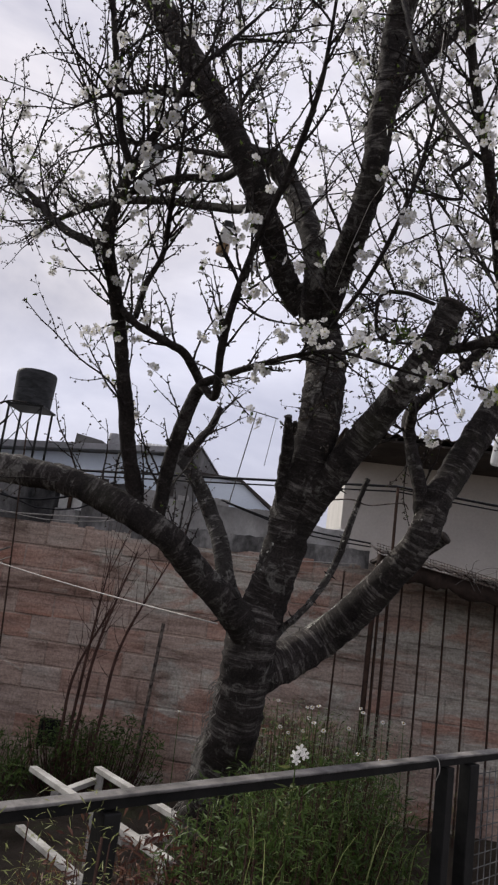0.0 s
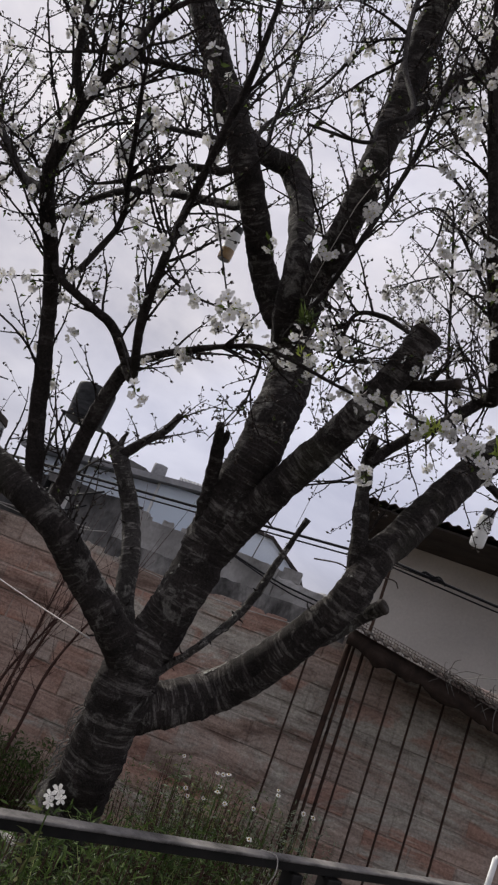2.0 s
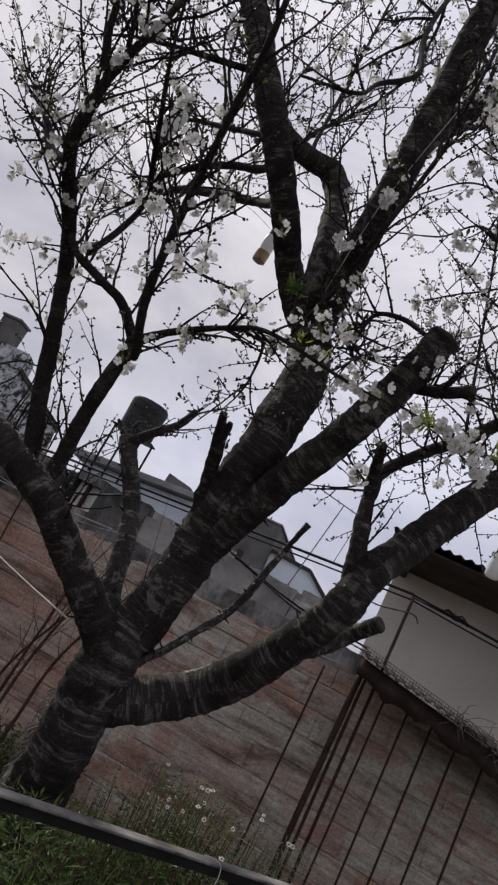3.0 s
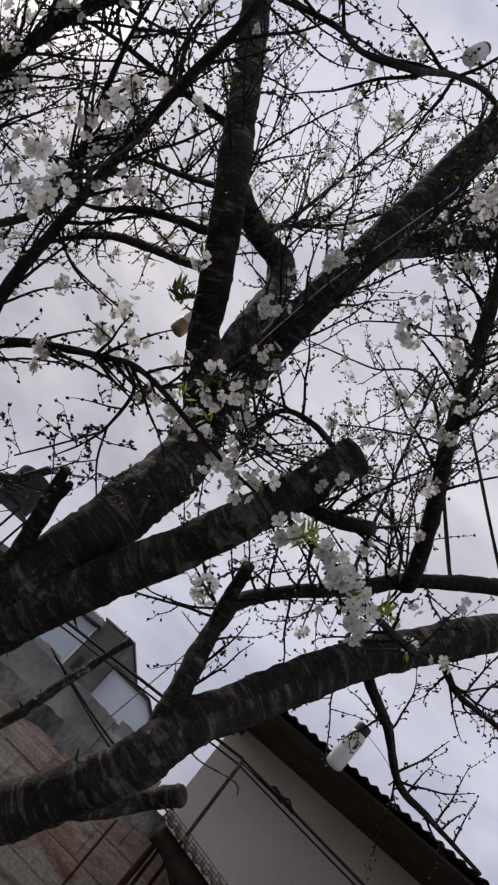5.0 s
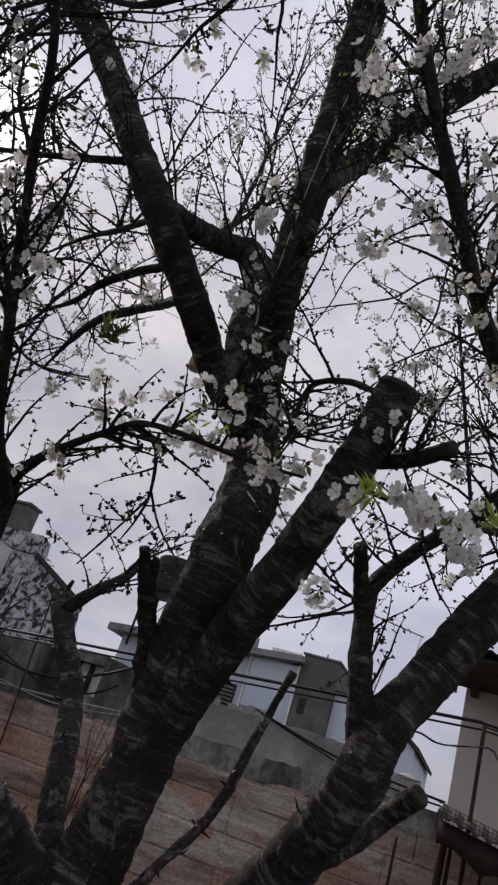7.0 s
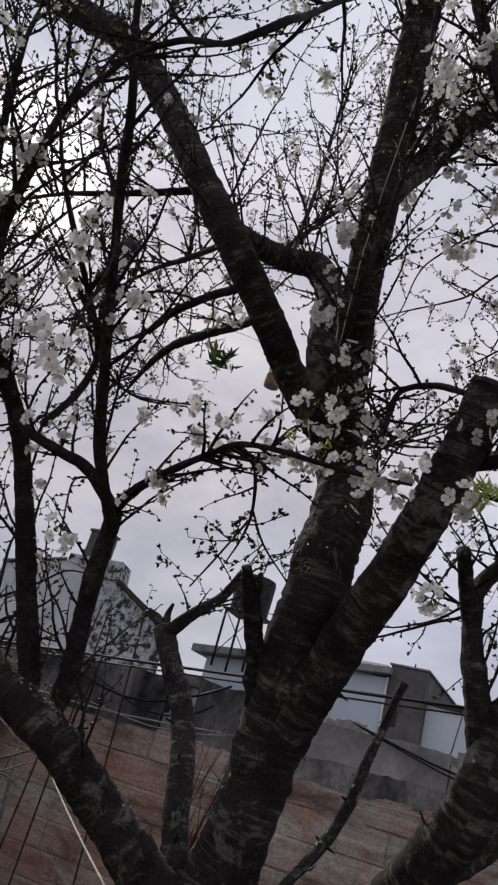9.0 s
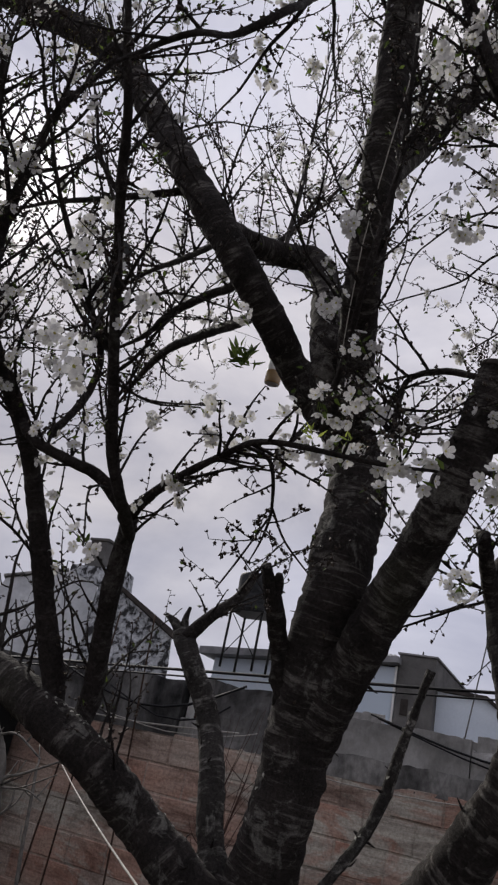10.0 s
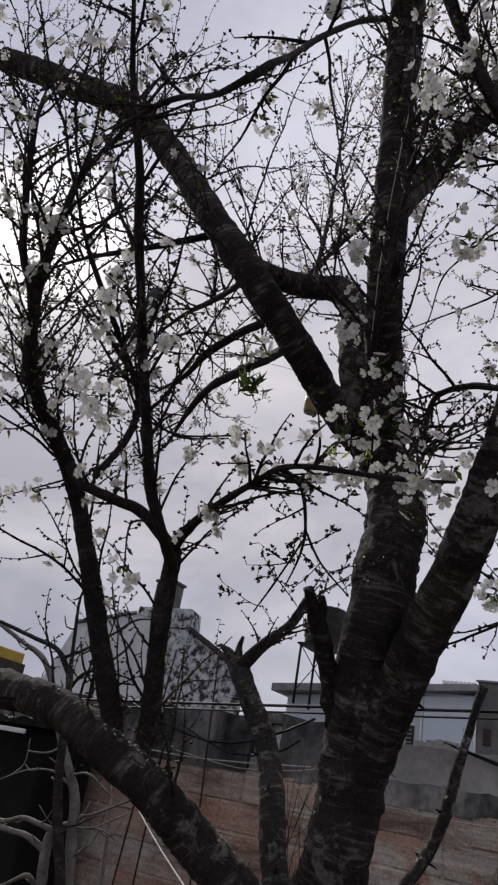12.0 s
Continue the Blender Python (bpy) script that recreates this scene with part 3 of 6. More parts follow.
for x, y, top in ((0.565, 5.9, 1.93), (1.045, 5.88, 2.0), (1.23, 5.88, 2.0), (1.415, 5.88, 1.99), (1.6, 5.88, 2.0), (1.805, 5.88, 2.01)):
    iron_rod(x, y, top, 0.009, lean=random.uniform(-0.01, 0.02))
iron_rod(-3.01, 6.0, 2.86, 0.007, lean=0.22, label="thin iron rod standing above the grey wall")
iron_rod(-2.76, 6.0, 2.87, 0.007, lean=0.06, label="thin iron rod standing above the grey wall")
iron_rod(-2.15, 6.0, 2.88, 0.007, lean=-0.21, label="thin iron rod standing above the grey wall")
post = thing("double_post", "two rusty iron posts tied together", "post", (0.83, 5.86, 0))
part("post", tube_mesh("post", [(0, 0, -0.1, 0.022), (0.0, 0, 1, 0.022), (0.01, 0, 2.02, 0.022)], RUST, 8, 0.1, 0.05), post)
part("post", tube_mesh("post", [(0.06, 0.02, -0.1, 0.012), (0.055, 0.02, 1, 0.012), (0.05, 0.02, 2.0, 0.012)], RUST, 8, 0.1, 0.05), post)
holder = iron_rod(0.96, 5.95, 2.68, 0.014, "cable_rod", 0.0, "iron rod that carries the cables over the wall")


def cable(name, points, r, mat, label, sag=0.0):
    a, b = np.array(points[0]), np.array(points[-1])
    if len(points) == 2:
        points = [(*(a + (b - a) * s - np.array((0, 0, sag * 4 * s * (1 - s)))), r) for s in np.linspace(0, 1, 9)]
    else:
        points = [(*p, r) for p in points]
    return tagged(new(name, tube_mesh(name, points, mat, 6, 0.3)), label, "cable")


cable("overhead_cable", [(-9.0, 5.95, 2.04), (0.95, 5.95, 2.69)], 0.011, WIRE, "black overhead cable above the wall", 0.02)
cable("overhead_cable", [(0.95, 5.95, 2.69), (7.0, 6.0, 2.53)], 0.011, WIRE, "black overhead cable above the wall", 0.08)
cable("overhead_cable", [(-9.0, 5.97, 1.99), (0.95, 5.97, 2.65)], 0.007, WIRE, "thin black overhead cable above the wall", 0.02)
cable("overhead_cable", [(0.95, 5.97, 2.65), (7.0, 5.99, 2.48)], 0.007, WIRE, "thin black overhead cable above the wall", 0.07)
cable("overhead_cable", [(0.95, 5.96, 2.67), (3.2, 5.97, 2.58), (7.0, 6.0, 2.5)], 0.005, WIRE, "thin black overhead cable above the wall")
cable("washing_line", [(-0.13, 2.95, 1.515), (-3.1, 6.18, 1.75)], 0.0038, ROPE, "pale washing line tied to the tree trunk", 0.03)

cable("slack_wire", [(-4.2, 6.16, 2.12), (-2.9, 6.16, 2.07), (-2.3, 6.16, 2.075), (-1.5, 6.16, 2.13)], 0.006, ROPE, "pale slack wire along the grey wall top")
cable("slack_wire", [(-2.7, 6.15, 2.1), (-2.1, 6.15, 2.045), (-1.6, 6.15, 2.09), (-1.35, 6.15, 2.15)], 0.004, ROPE, "pale slack wire along the grey wall top")
cable("slack_wire", [(-1.2, 6.17, 1.985), (-0.7, 6.17, 1.95), (-0.1, 6.17, 1.955), (0.7, 6.17, 2.01)], 0.004, ROPE, "pale slack wire on the brick wall")
cable("slack_cable", [(-3.4, 6.14, 2.47), (-2.9, 6.13, 2.3), (-2.4, 6.13, 2.2), (-1.95, 6.13, 2.26), (-1.5, 6.14, 2.46)], 0.01, WIRE, "sagging black cable on the grey wall")
cable("slack_cable", [(-2.7, 6.14, 2.3), (-2.2, 6.13, 2.14), (-1.8, 6.13, 2.18), (-1.6, 6.14, 2.3)], 0.007, WIRE, "sagging black cable on the grey wall")
cable("slack_cable", [(-0.55, 6.2, 2.42), (-0.2, 6.19, 2.33), (0.2, 6.19, 2.25), (0.8, 6.15, 2.2)], 0.008, WIRE, "dark cable slung along the concrete course")
cable("slack_cable", [(-0.5, 6.21, 2.4), (-0.1, 6.18, 2.29), (0.3, 6.18, 2.2), (0.8, 6.14, 2.17)], 0.006, WIRE, "dark cable slung along the concrete course")
tangle = thing("cable_splice", "tangled black cable splice at the rod", "cable", (1.32, 5.95, 2.65))
r = random.Random(77)
for k in range(6):
    part("loop", tube_mesh("loop", [(x, r.gauss(0, 0.008), r.gauss(0, 0.009) + 0.02 - 0.12 * x, 0.007) for x in np.linspace(-0.13 + 0.02 * k, 0.03 + 0.02 * k, 6)], WIRE, 6, 0.02), tangle)
stick = new("dry_branch", tube_mesh("dry_branch", [(0, 0, 0, 0.006), (0.2, 0, 0.03, 0.007), (0.35, 0.01, 0.0, 0.006), (0.62, 0, 0.05, 0.006), (0.68, 0, 0.0, 0.004)], DEAD_WOOD, 7, 0.03, 0.3))
stick.location = (0.38, 5.93, 2.5)
tagged(stick, "dry crooked branch caught on the rods above the wall", "branch")
box = thing("drain_box", "small dark box at the foot of the wall", "box", (-1.72, 6.14, 0))
part("casing", box_mesh("casing", (-0.085, -0.02, 0.18), (0.085, 0.06, 0.39), BLACK_SHEET, 0.01), box)
part("plinth", box_mesh("plinth", (-0.09, -0.02, -0.05), (0.09, 0.06, 0.176), MORTAR, 0.01), box)
stake = new("timber_stake", box_mesh("timber_stake", (-0.014, -0.012, -0.1), (0.014, 0.012, 1.3), DEAD_WOOD, 0.004))
stake.matrix_world = pose(-0.95, 6.1, 0, 0, 3, 0)
tagged(stake, "grey weathered stake leaning on the brick wall", "stake")

cable("hanging_string", [(0.5, 2.25, 3.9), (0.462, 2.229, 3.463), (0.3, 2.52, 3.28), (0.2, 2.75, 3.0)], 0.0015, ROPE, "thin pale string hanging along the limb")

# ---- railing ----


def railing():
    t = thing("railing", "black iron railing with its top rail coloured paler as if lit", "railing")
    way = math.degrees(math.atan2(RAIL_WAY.y, RAIL_WAY.x))
    length = (RAIL_B - RAIL_A).length
    base = Matrix.Translation(RAIL_A) @ pose(0, 0, 0, 0, 0, way)
    part("top_rail", box_mesh("top_rail", (0, -0.024, 1.157), (length, 0.024, 1.165), RAIL_TOP, 0.003), t, "top rail in a paler, lit grey", base)
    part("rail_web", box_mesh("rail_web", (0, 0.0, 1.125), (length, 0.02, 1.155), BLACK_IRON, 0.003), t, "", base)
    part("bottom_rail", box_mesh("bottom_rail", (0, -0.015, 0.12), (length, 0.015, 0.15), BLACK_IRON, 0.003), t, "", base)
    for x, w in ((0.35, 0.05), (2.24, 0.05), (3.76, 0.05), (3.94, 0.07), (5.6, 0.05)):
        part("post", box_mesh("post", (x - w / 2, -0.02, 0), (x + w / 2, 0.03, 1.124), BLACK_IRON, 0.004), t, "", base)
    h = Heap()
    for k in range(34):
        x = 4.0 + k * 0.05
        v, f, u = tube([(x, 0, 0.15, 0.0022), (x, 0, 0.6, 0.0022), (x, 0, 1.1, 0.0022)], 5, 0.5)
        h.add(v, f, u)
    for k in range(19):
        z = 0.18 + k * 0.05
        v, f, u = tube([(3.98, 0.005, z, 0.0022), (4.7, 0.005, z, 0.0022), (5.58, 0.005, z, 0.0022)], 5, 0.8)
        h.add(v, f, u)
    part("wire_mesh", h.mesh("wire_mesh", ZINC), t, "square zinc wire mesh", base)
    return t


railing()
hook = new("wire_hook", tube_mesh("wire_hook", [(-0.035, 0, 0.004, 0.0018), (0.0, 0, 0.008, 0.0018), (0.02, 0, 0.0, 0.0018), (0.026, -0.01, -0.035, 0.0018), (0.015, -0.01, -0.07, 0.0015)], ROPE, 6, 0.012))
hook.location = (0.74, 2.61, 1.17)
tagged(hook, "bent pale wire hooked over the top rail", "wire")

# ---- houses behind the wall ----


def gable_house():
    t = thing("gable_house", "old white gabled house with black mould stains", "house", (-9.07, 13, -0.1))
    part("wall", slab_prism("wall", [(-2.65, -0.1), (0.575, -0.1), (0.56, 4.8), (0.02, 5.0), (-0.25, 5.06), (-1.95, 4.78), (-2.62, 3.4)], 0, 6, OLD_WHITE, -0.75), t, "pale old white wall")
    part("wall", slab_prism("wall", [(0.58, -0.1), (2.72, -0.1), (2.66, 3.44), (2.58, 4.04), (1.22, 4.76), (1.16, 4.8), (0.565, 4.82)], 0.02, 6, MOULDY, -0.75), t, "white wall with black mould")
    part("parapet", slab_prism("parapet", [(-0.25, 5.064), (0.02, 5.004), (0.56, 4.824), (1.16, 4.804), (1.22, 4.764), (1.16, 5.2), (-0.24, 5.22)], -0.03, 0.56, MOULDY, -0.3), t, "stained parapet at the ridge")
    stack = part("chimney", box_mesh("chimney", (-0.03, 0.1, 5.224), (0.42, 0.52, 5.8), DARK_CONCRETE, 0.02), t, "dark square chimney")
    part("chimney_cap", box_mesh("chimney_cap", (-0.06, 0.07, 5.804), (0.46, 0.55, 5.87), DARK_CONCRETE, 0.02), stack)
    part("verge", slab_prism("verge", [(2.7, 3.96), (2.66, 4.1), (1.22, 4.85), (1.22, 4.77)], -0.1, 6, SOFFIT, -0.75), t, "dark roof verge")
    part("verge", slab_prism("verge", [(-1.98, 4.8), (-0.26, 5.08), (-0.26, 5.12), (-2.0, 4.85)], -0.06, 6, STAINED, -0.75), t)


gable_house()


def right_house():
    t = thing("plastered_house", "pale grey plastered house under a deep dark corrugated eave", "house", (0.68, 9, 0.05))
    part("wall", box_mesh("wall", (0, 0, -0.1), (7, 5, 3.6), PLASTER, 0.01), t)
    part("soffit", box_mesh("soffit", (-0.1, -1.31, 3.41), (7.2, -0.004, 3.44), SOFFIT, 0.01), t, "dark timber soffit")
    part("side_board", slab_prism("side_board", [(-0.13, 3.39), (-0.104, 3.39), (-0.104, 3.47), (-0.13, 3.47)], -1.33, 0.3, SOFFIT), t)
    # corrugated sheets, each lapped over the last
    for k in range(7):
        lo, hi, n = -0.15 + 1.045 * k, -0.15 + 1.045 * k + 1.1, 80
        v, f = [], []
        for j in range(n + 1):
            x = lo + (hi - lo) * j / n
            w = 0.013 * math.sin((x + 0.15) * 2 * math.pi / 0.11) + 0.003 * k + 0.004 * noise.noise(Vector((x * 3, 0, 0)))
            for y, z in ((-1.41, 3.485), (2.6, 4.1)):
                v += [(x, y + 0.01 * noise.noise(Vector((k, y, 0))), z + w), (x, y, z + w - 0.006)]
        for j in range(n):
            q, e = 4 * j, 4 * j + 4
            f += [(q, e, e + 2, q + 2), (q + 1, q + 3, e + 3, e + 1), (q, q + 1, e + 1, e)]
        part("roof_sheet", mesh_of("roof_sheet", v, f, CLAY_TILE), t, "dark corrugated roof sheet")
    part("rafter", box_mesh("rafter", (0.05, -0.4, 3.33), (0.13, -0.002, 3.406), SOFFIT, 0.005), t)


right_house()


def flat_house():
    t = thing("flat_roofed_house", "grey flat-roofed house with blue-grey walls and a large window", "house", (-5, 18, 0))
    part("wall", slab_prism("wall", [(-3.3, -0.1), (1.53, -0.1), (1.53, 4.8), (-3.3, 4.42)], 0.3, 6, BLUE_PLASTER), t)
    part("roof", slab_prism("roof", [(-3.6, 4.42), (1.6, 4.84), (1.6, 4.98), (-3.6, 4.6)], -0.1, 6.2, SLAB), t, "grey concrete roof slab")
    tower = part("stair_tower", box_mesh("stair_tower", (1.54, 0.2, -0.1), (2.4, 5, 5.08), DARK_CONCRETE, 0.02), t, "dark rendered stair tower")
    part("tower_window", box_mesh("tower_window", (1.68, 0.17, 3.75), (1.85, 0.198, 4.1), SOFFIT, 0.01), tower, "small dark window")
    part("coping", box_mesh("coping", (1.5, 0.16, 5.084), (2.44, 5.04, 5.13), SLAB, 0.01), tower)
    part("antenna_rod", tube_mesh("antenna_rod", [(1.9, 1, 5.13, 0.02), (1.9, 1, 5.2, 0.02), (1.9, 1, 5.36, 0.02)], BLACK_IRON, 6, 0.3), tower)
    part("wall", slab_prism("wall", [(2.41, -0.1), (4.4, -0.1), (4.4, 3.7), (3.5, 4.38), (2.41, 4.42)], 0.5, 5, BLUE_PLASTER), t)
    part("roof", slab_prism("roof", [(2.41, 4.424), (3.5, 4.384), (4.5, 3.66), (4.5, 3.76), (3.52, 4.46), (2.41, 4.5)], 0.4, 5.2, SOFFIT), t, "dark lean-to roof edge")
    w = part("window", box_mesh("window", (0.3, 0.24, 3.3), (1.46, 0.285, 4.78), GLASS, 0.01), t, "large pane coloured pale blue for the mirrored sky")
    for lo, hi in (((1.465, 0.2, 3.3), (1.52, 0.29, 4.8)), ((0.24, 0.2, 3.3), (0.295, 0.29, 4.8))):
        part("window_frame", box_mesh("window_frame", lo, hi, PVC, 0.005), w, "white window frame")
    shutter = part("louvred_window", box_mesh("louvred_window", (-0.5, 0.24, 3.3), (0.1, 0.29, 4.0), SOFFIT, 0.01), t, "dark louvred window")
    for k in range(7):
        part("louvre", box_mesh("louvre", (-0.46, 0.2, 3.34 + k * 0.09), (0.06, 0.238, 3.37 + k * 0.09), SLAB, 0.004), shutter)
    for k in range(8):
        part("ledge_block", box_mesh("ledge_block", (0.75 + k * 0.095, 0.1, 4.96), (0.82 + k * 0.095, 0.4, 5.05), PVC, 0.01), t, "white ledge block")
    part("roof_box", slab_prism("roof_box", [(-1.05, 4.75), (-0.3, 4.8), (-0.3, 5.02), (-1.02, 5.14)], 0.4, 1.2, DARK_CONCRETE), t)
    part("roof_drum", tube_mesh("roof_drum", [(-0.05, 0.8, 4.82, 0.2), (-0.05, 0.8, 5.1, 0.2), (-0.05, 0.8, 5.3, 0.19)], SLAB, 18, 0.1), t)


flat_house()


def tv_antenna():
    t = thing("tv_antenna", "thin old television antenna on two stays", "antenna", (-1.45, 16, 0.2))
    for name, a, b, r in (("pole", (-0.06, 0, -0.3), (-0.06, 0, 3.1), 0.02), ("mast", (-0.05, 0, 3.1), (0.33, 0, 5.46), 0.014), ("boom", (-0.4, 0, 5.63), (0.85, 0, 5.38), 0.014), ("stay", (0.8, 0, 5.4), (0.66, 0, 4.25), 0.008),
                          ("rod", (-0.2, -0.25, 5.61), (-0.2, 0.25, 5.61), 0.008), ("rod", (0.2, -0.22, 5.5), (0.2, 0.22, 5.5), 0.008), ("rod", (0.55, -0.2, 5.44), (0.55, 0.2, 5.44), 0.008)):
        part(name, tube_mesh(name, [(*a, r), (*((np.array(a) + np.array(b)) / 2), r), (*b, r)], ZINC, 5, 0.5), t)


tv_antenna()


def water_tank():
    t = thing("water_tank", "black plastic water tank on a thin iron stand", "water tank", (-6.83, 17, 4.38))
    body = tube_mesh("body", [(0, 0, 1.0, 0.44), (0, 0, 1.05, 0.47), (0, 0, 1.5, 0.49), (0, 0, 1.83, 0.5), (0, 0, 1.9, 0.47)], TANK, 28, 0.06)
    part("body", body, t)
    part("lid", tube_mesh("lid", [(0, 0, 1.9, 0.16), (0, 0, 1.95, 0.15), (0, 0, 1.97, 0.1)], TANK, 16, 0.03), t)
    for x, y in ((-0.4, -0.4), (0.42, -0.4), (-0.4, 0.4), (0.42, 0.4)):
        part("leg", tube_mesh("leg", [(x, y, -0.4, 0.03), (x, y, 0.3, 0.03), (x, y, 1.0, 0.03)], BLACK_IRON, 6, 0.4), t)
    for a, b in (((-0.4, -0.4, -0.1), (0.42, -0.4, 0.95)), ((0.42, -0.4, -0.1), (-0.4, -0.4, 0.95))):
        part("brace", tube_mesh("brace", [(*a, 0.012), ((a[0] + b[0]) / 2, -0.4, (a[2] + b[2]) / 2, 0.012), (*b, 0.012)], BLACK_IRON, 5, 0.4), t)
    part("stand_top", box_mesh("stand_top", (-0.47, -0.47, 0.95), (0.49, 0.47, 1.0), BLACK_IRON, 0.01), t)


water_tank()


def dark_shed():
    t = thing("dark_shed", "low black sheeted shed against the garden wall", "shed", (-5.05, 5.45, 0))
    part("sheeting", box_mesh("sheeting", (-1.8, 0, -0.05), (1.62, 0.6, 2.06), BLACK_SHEET, 0.03), t)
    part("roof", rough_block("roof", (-1.9, -0.15, 2.064), (1.7, 0.65, 2.13), BLACK_SHEET, 0.07, 0.02, 4.0), t, "dark ragged felt roof")
    part("flap", box_mesh("flap", (1.2, -0.172, 2.0), (1.53, -0.155, 2.035), PVC, 0.004), t, "strip of white sheet under the roof")


dark_shed()
sign = thing("yellow_container", "yellow and white container beyond the wall", "container", (-8.1, 7.6, 0))
part("upper_panel", box_mesh("upper_panel", (-0.8, 0, 2.82), (0.75, 0.9, 3.15), YELLOW, 0.02), sign, "faded yellow panel")
part("lower_panel", box_mesh("lower_panel", (-0.8, 0.01, -0.05), (0.75, 0.9, 2.816), OLD_WHITE, 0.02), sign)
part("corner_post", box_mesh("corner_post", (0.754, -0.02, -0.05), (0.82, 0.9, 3.0), SOFFIT, 0.01), sign)
# ---- the cherry tree ----
BOUGHS = {}


def limb(name, points):
    BOUGHS[name] = points


limb("trunk", [(-0.19, 3.62, -0.06, 0.2), (-0.15, 3.53, 0.3, 0.155), (-0.06, 3.37, 0.85, 0.128), (-0.02, 3.26, 1.05, 0.118), (0.005, 3.19, 1.29, 0.116), (0.012, 3.16, 1.45, 0.117), (0.03, 3.17, 1.6, 0.1)])
limb("stem", [(0.02, 3.19, 1.5, 0.108), (0.063, 3.17, 1.663, 0.098), (0.094, 3.14, 1.794, 0.095), (0.114, 3.13, 1.923, 0.095), (0.132, 3.1, 2.07, 0.096), (0.168, 3.045, 2.228, 0.098), (0.204, 3.016, 2.499, 0.096), (0.194, 3.072, 2.801, 0.095), (0.072, 3.062, 3.132, 0.07)])
limb("limb_left_top", [(0.068, 3.116, 3.027, 0.063), (-0.02, 3.07, 3.12, 0.063), (-0.093, 2.963, 3.234, 0.06), (-0.171, 2.795, 3.384, 0.06), (-0.265, 2.68, 3.53, 0.061), (-0.425, 2.64, 3.768, 0.06), (-0.575, 2.62, 3.99, 0.059), (-0.789, 2.64, 4.302, 0.062), (-1.096, 2.559, 4.693, 0.064), (-1.538, 2.451, 4.988, 0.066), (-2.013, 2.32, 5.263, 0.066)])
limb("limb_right_top", [(0.163, 3.04, 2.932, 0.065), (0.207, 2.854, 3.12, 0.06), (0.265, 2.668, 3.25, 0.057), (0.3, 2.565, 3.42, 0.056), (0.312, 2.525, 3.641, 0.056), (0.326, 2.48, 3.845, 0.056), (0.332, 2.45, 4.07, 0.056), (0.374, 2.341, 4.292, 0.056)])
limb("limb_right_side", [(0.3, 2.55, 3.52, 0.045), (0.3, 2.68, 3.76, 0.048), (0.329, 2.82, 4, 0.049), (0.376, 2.845, 4.115, 0.049), (0.453, 2.841, 4.204, 0.047), (0.56, 2.88, 4.38, 0.046), (0.72, 2.89, 4.56, 0.045)])
limb("limb_cut", [(0.12, 3.13, 1.93, 0.08), (0.234, 3.053, 2.13, 0.072), (0.337, 2.965, 2.295, 0.066), (0.451, 2.875, 2.464, 0.063), (0.554, 2.76, 2.623, 0.06), (0.63, 2.69, 2.767, 0.058), (0.69, 2.65, 2.93, 0.056)])
limb("limb_right_low", [(0.02, 3.22, 1.29, 0.1), (0.19, 3.31, 1.385, 0.092), (0.33, 3.38, 1.487, 0.087), (0.433, 3.345, 1.588, 0.084), (0.506, 3.3, 1.68, 0.08), (0.625, 3.2, 1.84, 0.074), (0.72, 3.125, 1.995, 0.07), (0.762, 3.111, 2.157, 0.069), (0.851, 3.157, 2.333, 0.068), (0.952, 3.192, 2.524, 0.068), (1.075, 3.259, 2.736, 0.067), (1.226, 3.323, 2.95, 0.066), (1.397, 3.377, 3.172, 0.065), (1.7, 3.5, 3.6, 0.055)])
limb("limb_left_low", [(0, 3.13, 1.46, 0.075), (-0.1, 2.99, 1.6, 0.067), (-0.232, 2.934, 1.705, 0.065), (-0.304, 2.866, 1.78, 0.063), (-0.378, 2.799, 1.846, 0.06), (-0.492, 2.769, 1.905, 0.06), (-0.657, 2.781, 1.97, 0.06), (-0.851, 2.779, 2.024, 0.06), (-1.148, 2.818, 2.051, 0.062)])
limb("limb_stubby", [(-0.01, 3.16, 1.45, 0.055), (-0.13, 3.19, 1.69, 0.042), (-0.197, 3.24, 1.877, 0.04), (-0.282, 3.29, 2.035, 0.039), (-0.368, 3.28, 2.175, 0.038), (-0.468, 3.33, 2.289, 0.038)])
limb("curl", [(-0.433, 3.3, 2.267, 0.025), (-0.398, 3.337, 2.342, 0.023), (-0.378, 3.408, 2.41, 0.022), (-0.35, 3.481, 2.482, 0.02), (-0.326, 3.539, 2.597, 0.018)])
limb("branch_left", [(-0.514, 2.8, 1.92, 0.035), (-0.531, 2.785, 2, 0.034), (-0.572, 2.717, 2.168, 0.033), (-0.6, 2.61, 2.381, 0.03), (-0.628, 2.5, 2.582, 0.028), (-0.64, 2.4, 2.7, 0.027), (-0.655, 2.225, 2.845, 0.024), (-0.628, 2.14, 2.93, 0.022), (-0.546, 2.036, 3.065, 0.017), (-0.433, 1.955, 3.211, 0.013), (-0.371, 1.925, 3.345, 0.01), (-0.25, 1.93, 3.5, 0.007), (-0.12, 1.92, 3.66, 0.003)])
limb("branch_left_b", [(-0.435, 2.8, 1.87, 0.035), (-0.432, 2.84, 1.975, 0.033), (-0.408, 2.783, 2.151, 0.031), (-0.369, 2.71, 2.287, 0.03), (-0.32, 2.643, 2.421, 0.028), (-0.29, 2.6, 2.46, 0.022)])
limb("dead_twig", [(0.08, 3.1, 1.45, 0.022), (0.141, 3.164, 1.513, 0.018), (0.263, 3.117, 1.666, 0.016), (0.35, 3.184, 1.835, 0.016), (0.405, 3.195, 2.045, 0.014), (0.462, 3.204, 2.256, 0.013)])
